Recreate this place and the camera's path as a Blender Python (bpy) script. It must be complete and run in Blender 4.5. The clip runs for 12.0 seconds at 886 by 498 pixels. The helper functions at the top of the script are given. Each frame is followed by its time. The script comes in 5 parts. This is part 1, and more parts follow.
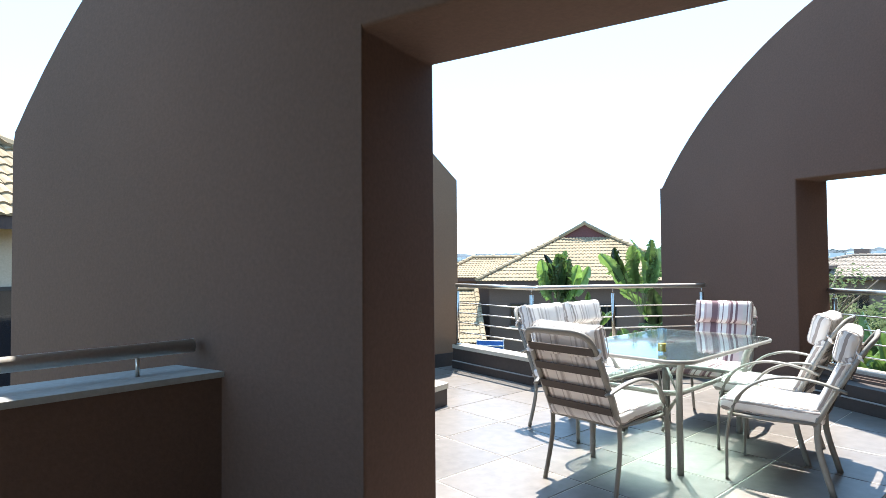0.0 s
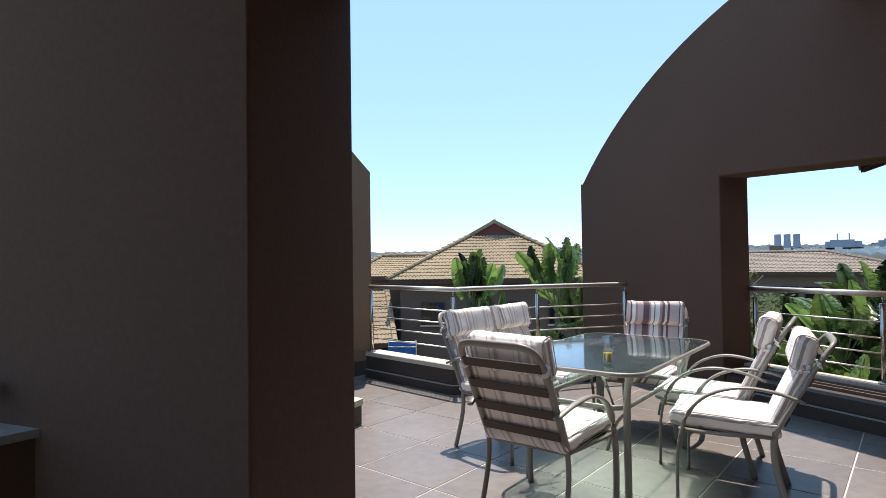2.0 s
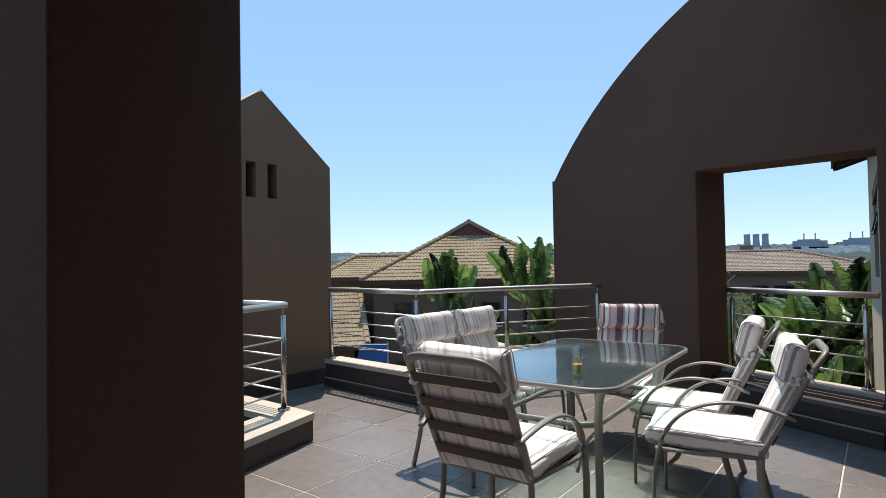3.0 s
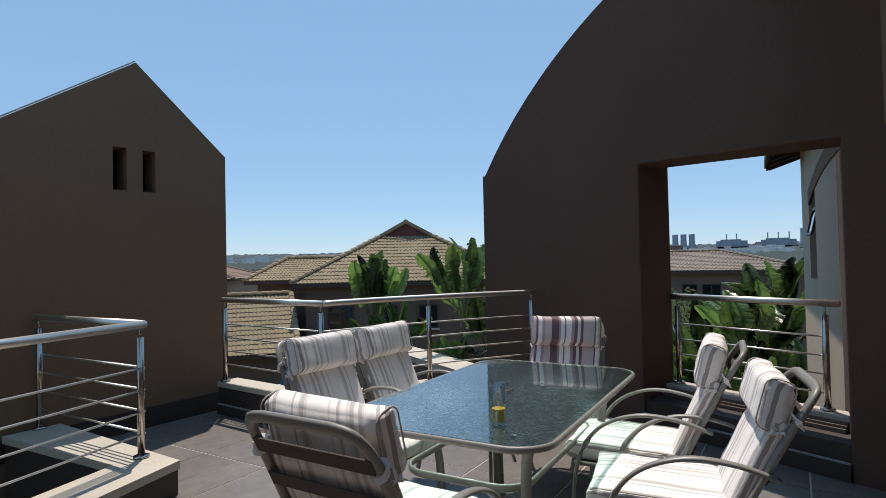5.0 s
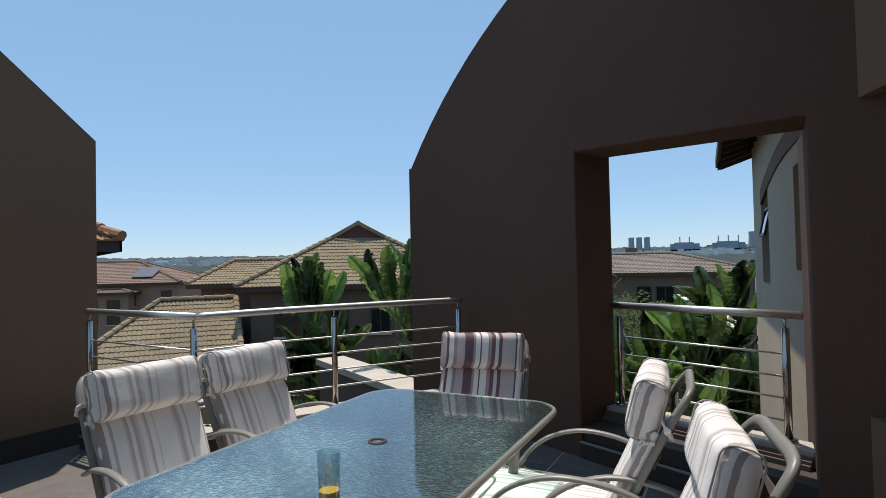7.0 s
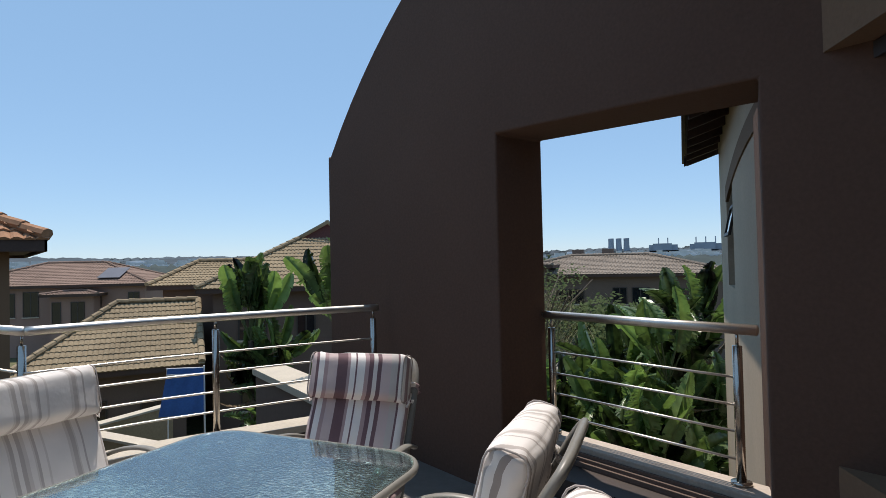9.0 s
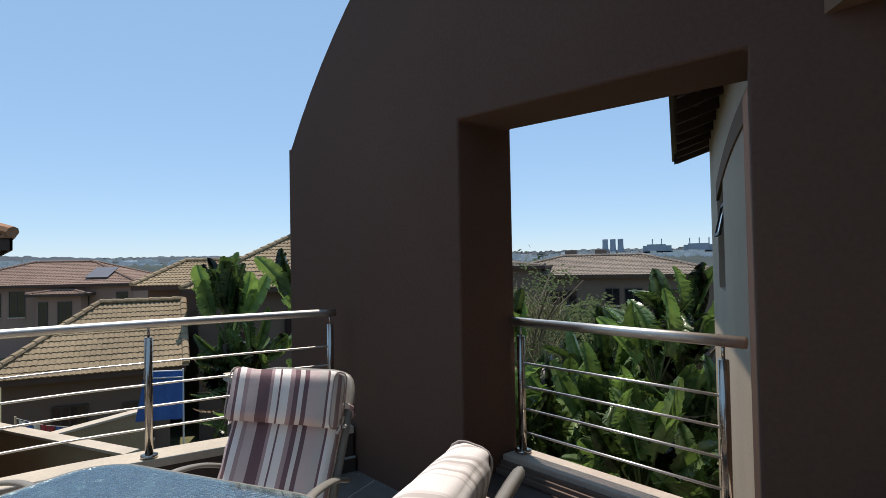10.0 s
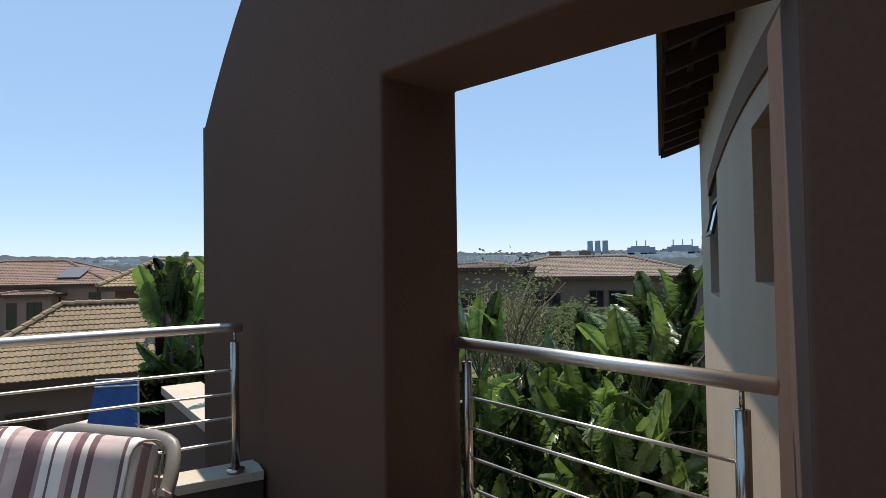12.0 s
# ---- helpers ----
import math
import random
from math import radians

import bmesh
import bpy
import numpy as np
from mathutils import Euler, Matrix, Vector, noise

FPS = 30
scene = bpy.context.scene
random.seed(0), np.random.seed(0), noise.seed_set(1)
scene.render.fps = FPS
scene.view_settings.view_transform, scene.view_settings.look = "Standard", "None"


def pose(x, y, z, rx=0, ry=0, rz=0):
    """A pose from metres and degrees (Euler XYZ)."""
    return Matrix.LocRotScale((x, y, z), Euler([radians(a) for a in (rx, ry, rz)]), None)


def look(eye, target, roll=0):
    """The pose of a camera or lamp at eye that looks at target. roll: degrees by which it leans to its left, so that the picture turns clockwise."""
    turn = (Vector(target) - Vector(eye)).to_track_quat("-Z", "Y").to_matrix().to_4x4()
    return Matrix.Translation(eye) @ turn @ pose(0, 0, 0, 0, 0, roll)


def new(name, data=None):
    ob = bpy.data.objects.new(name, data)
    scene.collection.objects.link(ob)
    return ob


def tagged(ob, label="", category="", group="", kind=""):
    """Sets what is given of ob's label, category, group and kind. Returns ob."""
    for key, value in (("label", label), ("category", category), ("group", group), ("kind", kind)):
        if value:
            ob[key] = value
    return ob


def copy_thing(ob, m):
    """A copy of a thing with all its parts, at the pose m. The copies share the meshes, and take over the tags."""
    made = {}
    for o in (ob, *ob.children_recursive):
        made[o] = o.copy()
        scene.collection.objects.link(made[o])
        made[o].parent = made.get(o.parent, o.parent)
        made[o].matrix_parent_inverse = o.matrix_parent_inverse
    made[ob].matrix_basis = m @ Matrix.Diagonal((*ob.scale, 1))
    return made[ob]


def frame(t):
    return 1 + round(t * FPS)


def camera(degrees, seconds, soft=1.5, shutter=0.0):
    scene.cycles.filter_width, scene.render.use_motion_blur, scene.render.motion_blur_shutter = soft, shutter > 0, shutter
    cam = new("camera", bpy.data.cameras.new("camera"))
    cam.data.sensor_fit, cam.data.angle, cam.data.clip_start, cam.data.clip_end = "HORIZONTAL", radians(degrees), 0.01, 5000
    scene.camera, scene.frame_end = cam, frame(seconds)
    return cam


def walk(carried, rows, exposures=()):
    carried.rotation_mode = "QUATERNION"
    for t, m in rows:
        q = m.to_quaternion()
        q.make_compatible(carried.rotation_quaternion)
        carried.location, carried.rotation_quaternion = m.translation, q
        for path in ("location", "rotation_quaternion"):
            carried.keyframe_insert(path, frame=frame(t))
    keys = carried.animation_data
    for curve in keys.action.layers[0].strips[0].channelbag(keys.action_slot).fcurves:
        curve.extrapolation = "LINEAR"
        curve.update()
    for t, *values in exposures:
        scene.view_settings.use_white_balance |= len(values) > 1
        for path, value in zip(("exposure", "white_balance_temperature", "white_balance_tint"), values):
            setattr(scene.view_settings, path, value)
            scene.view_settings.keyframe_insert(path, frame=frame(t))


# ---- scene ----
cam = camera(75.2, 12.0, soft=0.65)
PATH = [
    (0, (0.213, 0.214, 1.283), (0.762, 2.137, 1.336), -0.5),
    (0.5, (0.204, 0.335, 1.303), (0.823, 2.236, 1.348), -0.7),
    (1, (0.203, 0.489, 1.296), (0.904, 2.361, 1.341), -0.8),
    (1.5, (0.238, 0.626, 1.293), (1.025, 2.464, 1.336), -0.9),
    (2, (0.331, 0.771, 1.298), (1.175, 2.584, 1.341), -0.8),
    (2.5, (0.455, 0.883, 1.301), (1.334, 2.679, 1.342), -0.9),
    (3, (0.603, 1.042, 1.299), (1.52, 2.819, 1.342), -1.0),
    (5, (1.157, 1.588, 1.331), (2.251, 3.262, 1.372), -1.3),
    (5.5, (1.306, 1.726, 1.33), (2.444, 3.37, 1.376), -1.3),
    (6, (1.491, 1.826, 1.329), (2.661, 3.447, 1.374), -1.2),
    (6.5, (1.689, 1.887, 1.329), (2.874, 3.498, 1.374), -1.3),
    (7, (1.865, 1.966, 1.331), (3.069, 3.562, 1.377), -1.3),
    (7.5, (2.049, 2.024, 1.328), (3.269, 3.608, 1.373), -1.2),
    (9.5, (2.823, 2.245, 1.328), (4.086, 3.796, 1.375), -1.2),
    (10, (3.002, 2.319, 1.328), (4.271, 3.864, 1.375), -1.1),
    (10.5, (3.17, 2.398, 1.331), (4.447, 3.937, 1.379), -1.1),
    (11, (3.343, 2.511, 1.331), (4.63, 4.042, 1.379), -1.0),
    (11.5, (3.515, 2.635, 1.333), (4.811, 4.157, 1.383), -1.0),
    (12, (3.675, 2.726, 1.331), (4.982, 4.24, 1.38), -0.9),
]
EXPOSURES = [(0, 2.08, 6400, 10), (0.5, 1.84, 6450, 11), (1.0, 1.52, 6550, 13), (1.5, 1.22, 6700, 16), (2.0, 0.99, 6800, 17), (2.5, 0.78, 6800, 17), (3.0, 0.6, 6750, 15), (5.0, 0.19, 6680, 13),
             (9.5, 0.28, 6850, 15), (12.0, 0.47, 7100, 17)]
walk(cam, [(t, look(eye, target, roll)) for t, eye, target, roll in PATH], EXPOSURES)

# ---- light ----
SUN_AZIMUTH, SUN_HEIGHT = 66.0, 71.2
world = bpy.data.worlds.new("world")
scene.world = world
world.use_nodes = True
wn = world.node_tree.nodes
sky = wn.new("ShaderNodeTexSky")
sky.sky_type, sky.sun_disc = "NISHITA", False
sky.sun_elevation, sky.sun_rotation = radians(SUN_HEIGHT), radians(90 - SUN_AZIMUTH)
sky.air_density, sky.dust_density, sky.ozone_density = 1.0, 0.0, 2.2
sky.altitude = 1500
# even summer haze over the whole sky
haze = wn.new("ShaderNodeMix")
haze.data_type = "RGBA"
haze.inputs[0].default_value = 0.65
wn["Background"].inputs["Strength"].default_value = 0.135
for socket in haze.inputs:
    if socket.type == "RGBA" and socket.name == "A":
        world.node_tree.links.new(sky.outputs["Color"], socket)
    if socket.type == "RGBA" and socket.name == "B":
        socket.default_value = (1.70, 3.25, 5.0, 1)
for socket in haze.outputs:
    if socket.type == "RGBA":
        world.node_tree.links.new(socket, wn["Background"].inputs["Color"])
sun_data = bpy.data.lights.new("sun", "SUN")
sun_data.energy, sun_data.angle, sun_data.color = 3.85, radians(0.5), (1.0, 0.95, 0.87)
sun = new("sun", sun_data)
toward_sun = Vector((math.cos(radians(SUN_HEIGHT)) * math.cos(radians(SUN_AZIMUTH)),
                     math.cos(radians(SUN_HEIGHT)) * math.sin(radians(SUN_AZIMUTH)), math.sin(radians(SUN_HEIGHT))))
sun.matrix_basis = look(toward_sun * 40, (0, 0, 0))


# ---- materials ----
def material(name, colour, rough=0.7, metal=0.0, vary=0.12, grain=40.0, blotch=1.5, bump=0.0, bump_scale=0.0, spread=0.0, specular=0.5):
    """A surface with fine grain and large blotches; spread: how far single pieces differ."""
    m = bpy.data.materials.new(name)
    m.use_nodes = True
    n, l = m.node_tree.nodes, m.node_tree.links
    b = n["Principled BSDF"]
    b.inputs["Roughness"].default_value = rough
    b.inputs["Metallic"].default_value = metal
    b.inputs["Specular IOR Level"].default_value = specular
    geo = n.new("ShaderNodeNewGeometry")
    fine, large = n.new("ShaderNodeTexNoise"), n.new("ShaderNodeTexNoise")
    fine.inputs["Scale"].default_value, large.inputs["Scale"].default_value = grain, blotch
    fine.inputs["Detail"].default_value, large.inputs["Detail"].default_value = 4, 5
    for tex in (fine, large):
        l.new(geo.outputs["Position"], tex.inputs["Vector"])
    add = n.new("ShaderNodeMath")
    add.operation = "ADD"
    l.new(fine.outputs["Fac"], add.inputs[0])
    l.new(large.outputs["Fac"], add.inputs[1])
    last = add
    if spread:
        info = n.new("ShaderNodeObjectInfo")
        mul = n.new("ShaderNodeMath")
        mul.operation, mul.inputs[1].default_value, mul.inputs[2].default_value = "MULTIPLY_ADD", spread * 2, -spread
        l.new(info.outputs["Random"], mul.inputs[0])
        more = n.new("ShaderNodeMath")
        l.new(mul.outputs[0], more.inputs[0])
        l.new(add.outputs[0], more.inputs[1])
        last = more
    rng = n.new("ShaderNodeMapRange")
    rng.inputs["From Min"].default_value, rng.inputs["From Max"].default_value = 0.6, 1.4
    rng.inputs["To Min"].default_value, rng.inputs["To Max"].default_value = 1 - vary * 1.6, 1 + vary * 1.6
    rng.clamp = False
    l.new(last.outputs[0], rng.inputs["Value"])
    mix = n.new("ShaderNodeVectorMath")
    mix.operation = "SCALE"
    mix.inputs[0].default_value = colour
    l.new(rng.outputs["Result"], mix.inputs["Scale"])
    l.new(mix.outputs["Vector"], b.inputs["Base Color"])
    if bump:
        bp = n.new("ShaderNodeBump")
        bp.inputs["Strength"].default_value = bump
        bp.inputs["Distance"].default_value = 0.004
        tex = fine
        if bump_scale:
            tex = n.new("ShaderNodeTexNoise")
            tex.inputs["Scale"].default_value, tex.inputs["Detail"].default_value = bump_scale, 3
            l.new(geo.outputs["Position"], tex.inputs["Vector"])
        l.new(tex.outputs["Fac"], bp.inputs["Height"])
        l.new(bp.outputs["Normal"], b.inputs["Normal"])
    return m


def glass(name, colour, rough=0.0, bump=0.0, bump_scale=60.0, ior=1.5):
    m = bpy.data.materials.new(name)
    m.use_nodes = True
    n, l = m.node_tree.nodes, m.node_tree.links
    b = n["Principled BSDF"]
    b.inputs["Base Color"].default_value = (*colour, 1)
    b.inputs["Transmission Weight"].default_value, b.inputs["Roughness"].default_value, b.inputs["IOR"].default_value = 1.0, rough, ior
    if bump:
        tc = n.new("ShaderNodeTexCoord")
        tex = n.new("ShaderNodeTexNoise")
        tex.inputs["Scale"].default_value, tex.inputs["Detail"].default_value = bump_scale, 1.5
        l.new(tc.outputs["Object"], tex.inputs["Vector"])
        bp = n.new("ShaderNodeBump")
        bp.inputs["Strength"].default_value, bp.inputs["Distance"].default_value = bump, 0.006
        l.new(tex.outputs["Fac"], bp.inputs["Height"])
        l.new(bp.outputs["Normal"], b.inputs["Normal"])
    return m


def thin_glass(name, gloss=0.06):
    """Clear drinking glass: see-through, with a sharp reflection."""
    m = bpy.data.materials.new(name)
    m.use_nodes = True
    n, l = m.node_tree.nodes, m.node_tree.links
    clear, shine, mix = n.new("ShaderNodeBsdfTransparent"), n.new("ShaderNodeBsdfGlossy"), n.new("ShaderNodeMixShader")
    clear.inputs["Color"].default_value = (0.86, 0.90, 0.90, 1)
    shine.inputs["Roughness"].default_value = gloss
    mix.inputs[0].default_value = 0.15
    l.new(clear.outputs[0], mix.inputs[1])
    l.new(shine.outputs[0], mix.inputs[2])
    l.new(mix.outputs[0], n["Material Output"].inputs["Surface"])
    return m


def striped(name, stops, edge="Y"):
    """Woven outdoor cushion cloth, striped across the width."""
    m = bpy.data.materials.new(name)
    m.use_nodes = True
    n, l = m.node_tree.nodes, m.node_tree.links
    b = n["Principled BSDF"]
    b.inputs["Roughness"].default_value = 0.9
    b.inputs["Specular IOR Level"].default_value = 0.2
    tc = n.new("ShaderNodeTexCoord")
    sep = n.new("ShaderNodeSeparateXYZ")
    l.new(tc.outputs["Object"], sep.inputs[0])
    across = n.new("ShaderNodeMath")
    across.operation, across.inputs[1].default_value, across.inputs[2].default_value = "MULTIPLY_ADD", -2.0, 0.5
    turn = n.new("ShaderNodeMath")
    turn.operation, turn.inputs[1].default_value = "MULTIPLY_ADD", 0.7
    l.new(sep.outputs[edge], turn.inputs[0])
    l.new(sep.outputs["X"], turn.inputs[2])
    l.new(turn.outputs[0], across.inputs[0])
    wave = n.new("ShaderNodeTexNoise")
    wave.inputs["Scale"].default_value, wave.inputs["Detail"].default_value = 4, 2
    l.new(tc.outputs["Object"], wave.inputs["Vector"])
    shift = n.new("ShaderNodeMath")
    shift.operation, shift.inputs[1].default_value = "MULTIPLY_ADD", 0.016
    l.new(wave.outputs["Fac"], shift.inputs[0])
    l.new(across.outputs[0], shift.inputs[2])
    ramp = n.new("ShaderNodeValToRGB")
    ramp.color_ramp.interpolation = "CONSTANT"
    els = ramp.color_ramp.elements
    els[0].position, els[0].color = stops[0]
    els[1].position, els[1].color = stops[1]
    for p, c in stops[2:]:
        els.new(p).color = c
    again = n.new("ShaderNodeMath")
    again.operation = "FRACT"
    l.new(shift.outputs[0], again.inputs[0])
    l.new(again.outputs[0], ramp.inputs["Fac"])
    weave = n.new("ShaderNodeTexNoise")
    weave.inputs["Scale"].default_value, weave.inputs["Detail"].default_value = 9, 4
    l.new(tc.outputs["Object"], weave.inputs["Vector"])
    rng = n.new("ShaderNodeMapRange")
    rng.inputs["To Min"].default_value, rng.inputs["To Max"].default_value = 0.84, 1.10
    l.new(weave.outputs["Fac"], rng.inputs["Value"])
    mix = n.new("ShaderNodeVectorMath")
    mix.operation = "SCALE"
    l.new(ramp.outputs["Color"], mix.inputs[0])
    l.new(rng.outputs["Result"], mix.inputs["Scale"])
    l.new(mix.outputs["Vector"], b.inputs["Base Color"])
    fine = n.new("ShaderNodeTexNoise")
    fine.inputs["Scale"].default_value, fine.inputs["Detail"].default_value = 14, 3
    l.new(tc.outputs["Object"], fine.inputs["Vector"])
    bp = n.new("ShaderNodeBump")
    bp.inputs["Strength"].default_value, bp.inputs["Distance"].default_value = 0.35, 0.010
    l.new(fine.outputs["Fac"], bp.inputs["Height"])
    l.new(bp.outputs["Normal"], b.inputs["Normal"])
    return m


CREAM, BEIGE, GREY, TAUPE, PLUM, MAUVE = (0.79, 0.75, 0.715, 1), (0.66, 0.615, 0.58, 1), (0.51, 0.465, 0.435, 1), (0.37, 0.325, 0.30, 1), (0.17, 0.105, 0.115, 1), (0.40, 0.29, 0.29, 1)
SOFT_STRIPES = ((0.0, CREAM), (0.03, TAUPE), (0.06, CREAM), (0.09, GREY), (0.115, CREAM), (0.20, BEIGE), (0.215, GREY), (0.245, CREAM), (0.275, GREY), (0.305, BEIGE), (0.335, CREAM), (0.375, BEIGE), (0.385, GREY), (0.405, CREAM),
                (0.45, BEIGE), (0.465, CREAM), (0.63, BEIGE), (0.655, GREY), (0.69, BEIGE), (0.70, CREAM), (0.74, GREY), (0.755, CREAM), (0.89, GREY), (0.92, CREAM), (0.95, TAUPE), (0.975, CREAM))
ROSE = (0.55, 0.445, 0.43, 1)
BOLD_STRIPES = ((0.0, ROSE), (0.05, PLUM), (0.075, CREAM), (0.13, MAUVE), (0.17, ROSE), (0.26, PLUM), (0.36, MAUVE), (0.39, CREAM), (0.44, PLUM), (0.455, CREAM), (0.53, MAUVE),
                (0.57, PLUM), (0.61, BEIGE), (0.65, PLUM), (0.69, ROSE), (0.78, GREY), (0.84, PLUM), (0.86, CREAM), (0.93, MAUVE), (0.97, CREAM))
plaster = material("brown_plaster", (0.114, 0.066, 0.047), 0.85, vary=0.11, grain=60, blotch=0.7, bump=0.30, bump_scale=90, specular=0.25)
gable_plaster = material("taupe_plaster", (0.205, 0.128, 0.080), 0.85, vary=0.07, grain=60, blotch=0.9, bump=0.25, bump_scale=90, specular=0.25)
cream_plaster = material("cream_plaster", (0.52, 0.42, 0.31), 0.85, vary=0.08, grain=40, blotch=1.1, bump=0.25, bump_scale=80, specular=0.25)
cap_stone = material("beige_cap", (0.48, 0.425, 0.34), 0.75, vary=0.10, grain=50, blotch=3, bump=0.2)
parapet_cap = material("grey_parapet_cap", (0.30, 0.285, 0.265), 0.8, vary=0.12, grain=50, blotch=3, bump=0.2)
sill_stone = material("beige_sill", (0.44, 0.375, 0.31), 0.8, vary=0.12, grain=50, blotch=3, bump=0.2)
ochre = material("ochre_garden_wall", (0.30, 0.225, 0.135), 0.9, vary=0.12, grain=20, blotch=0.8)
maroon = material("maroon_timber", (0.115, 0.036, 0.032), 0.7, vary=0.2, grain=25)
twig_mat = material("yellow_green_twig", (0.20, 0.19, 0.095), 0.8, vary=0.3, grain=20)
dark_tile = material("dark_brown_tile", (0.050, 0.036, 0.030), 0.6, vary=0.15, grain=30, blotch=2, bump=0.1, spread=0.15)
floor_tile = material("slate_floor_tile", (0.166, 0.146, 0.130), 0.38, vary=0.16, grain=14, blotch=1.3, bump=0.12, bump_scale=50, spread=0.18)
grout = material("pale_grout", (0.55, 0.51, 0.45), 0.9, vary=0.12, grain=80)
steel = material("brushed_steel", (0.74, 0.70, 0.64), 0.38, 1.0, vary=0.06, grain=120, blotch=4)
post_steel = material("polished_post_steel", (0.50, 0.455, 0.40), 0.22, 1.0, vary=0.06, grain=120, blotch=4)
powder = material("taupe_powder_coat", (0.215, 0.205, 0.180), 0.42, vary=0.06, grain=90, blotch=5, specular=0.5)
strap_cloth = material("brown_webbing", (0.075, 0.062, 0.055), 0.85, vary=0.1, grain=200)
cushion_cloth = striped("softly_striped_cloth", SOFT_STRIPES)
plum_cloth = striped("plum_striped_cloth", BOLD_STRIPES)
seat_cloth = striped("softly_striped_seat_cloth", SOFT_STRIPES, "Z")
plum_seat_cloth = striped("plum_striped_seat_cloth", BOLD_STRIPES, "Z")
piping_cloth = material("taupe_piping", (0.42, 0.375, 0.35), 0.9, vary=0.1, grain=200)
table_glass = glass("smooth_table_glass", (0.56, 0.83, 0.90), 0.05, 0.025, 55, 1.75)
pebbled_glass = glass("pebbled_table_glass", (0.52, 0.82, 0.90), 0.11, 0.16, 95, 1.75)
# mottled tint for an added sheet that casts the table glass's partial shadow
shadow_film = bpy.data.materials.new("table_shadow_film")
shadow_film.use_nodes = True
n, l = shadow_film.node_tree.nodes, shadow_film.node_tree.links
clear, cells, tc, tint = n.new("ShaderNodeBsdfTransparent"), n.new("ShaderNodeTexVoronoi"), n.new("ShaderNodeTexCoord"), n.new("ShaderNodeValToRGB")
cells.inputs["Scale"].default_value = 42
l.new(tc.outputs["Object"], cells.inputs["Vector"])
tint.color_ramp.elements[0].position, tint.color_ramp.elements[0].color = 0.15, (0.66, 0.74, 0.70, 1)
tint.color_ramp.elements[1].position, tint.color_ramp.elements[1].color = 0.60, (0.30, 0.35, 0.34, 1)
l.new(cells.outputs["Distance"], tint.inputs["Fac"])
l.new(tint.outputs["Color"], clear.inputs["Color"])
l.new(clear.outputs[0], n["Material Output"].inputs["Surface"])
clear_glass = thin_glass("clear_glass", 0.03)
juice = material("yellow_juice", (0.70, 0.46, 0.035), 0.15, vary=0.05)
window_glass = material("dark_window_glass", (0.012, 0.014, 0.018), 0.06, vary=0.05, specular=0.8)
frame_metal = material("dark_window_frame", (0.035, 0.028, 0.024), 0.5, vary=0.1)
roof_tan = material("tan_concrete_roof_tile", (0.258, 0.200, 0.127), 0.85, vary=0.22, grain=9, blotch=0.5, specular=0.2)
roof_pink = material("pinkish_roof_tile", (0.234, 0.160, 0.125), 0.85, vary=0.2, grain=9, blotch=0.4, specular=0.2)
roof_grey = material("greyish_roof_tile", (0.229, 0.189, 0.152), 0.85, vary=0.2, grain=7, blotch=0.4, specular=0.2)
roof_clay = material("clay_roof_tile", (0.328, 0.176, 0.102), 0.85, vary=0.2, grain=12, blotch=2, specular=0.2)
timber = material("dark_brown_timber", (0.060, 0.034, 0.026), 0.7, vary=0.2, grain=25)
house_brown = material("brown_house_wall", (0.128, 0.088, 0.070), 0.9, vary=0.08, grain=20, blotch=0.4)
house_pink = material("pale_pink_house_wall", (0.281, 0.179, 0.144), 0.9, vary=0.08, grain=20, blotch=0.4)
house_grey = material("grey_brown_house_wall", (0.140, 0.104, 0.086), 0.9, vary=0.08, grain=20, blotch=0.4)
leaf_green = material("banana_leaf", (0.100, 0.150, 0.060), 0.28, vary=0.45, grain=9, blotch=1.6, spread=0.5, specular=0.5)
def let_light_through(m, share):
    """Thin leaves glow when the sun stands behind them."""
    n, l = m.node_tree.nodes, m.node_tree.links
    thin, mix = n.new("ShaderNodeBsdfTranslucent"), n.new("ShaderNodeMixShader")
    mix.inputs[0].default_value = share
    b = n["Principled BSDF"]
    brighter = n.new("ShaderNodeVectorMath")
    brighter.operation, brighter.inputs[1].default_value = "MULTIPLY", (1.5, 1.7, 0.9)
    l.new(b.inputs["Base Color"].links[0].from_socket, brighter.inputs[0])
    l.new(brighter.outputs["Vector"], thin.inputs["Color"])
    l.new(b.outputs[0], mix.inputs[1])
    l.new(thin.outputs[0], mix.inputs[2])
    l.new(mix.outputs[0], n["Material Output"].inputs["Surface"])


let_light_through(leaf_green, 0.30)
stem_green = material("leaf_stem", (0.10, 0.125, 0.045), 0.6, vary=0.3, grain=10)
dry_leaf = material("dry_leaf", (0.20, 0.135, 0.075), 0.9, vary=0.3, grain=10)
bush_green = material("bush_leaf", (0.060, 0.085, 0.028), 0.8, vary=0.35, grain=8, blotch=0.8, specular=0.15)
bark = material("grey_bark", (0.13, 0.10, 0.075), 0.9, vary=0.25, grain=12)
grass_mat = material("dry_grass", (0.115, 0.115, 0.050), 0.95, vary=0.35, grain=3, blotch=0.09)
blue_cloth = material("blue_canvas", (0.035, 0.135, 0.42), 0.7, vary=0.12, grain=20)
white_paint = material("white_paint", (0.72, 0.71, 0.68), 0.6, vary=0.05)
# the haze of distance is mixed into the hill and woods colours
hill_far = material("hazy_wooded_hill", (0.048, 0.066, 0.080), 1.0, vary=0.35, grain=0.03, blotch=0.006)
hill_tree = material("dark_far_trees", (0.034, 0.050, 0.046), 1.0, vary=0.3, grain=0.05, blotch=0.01)
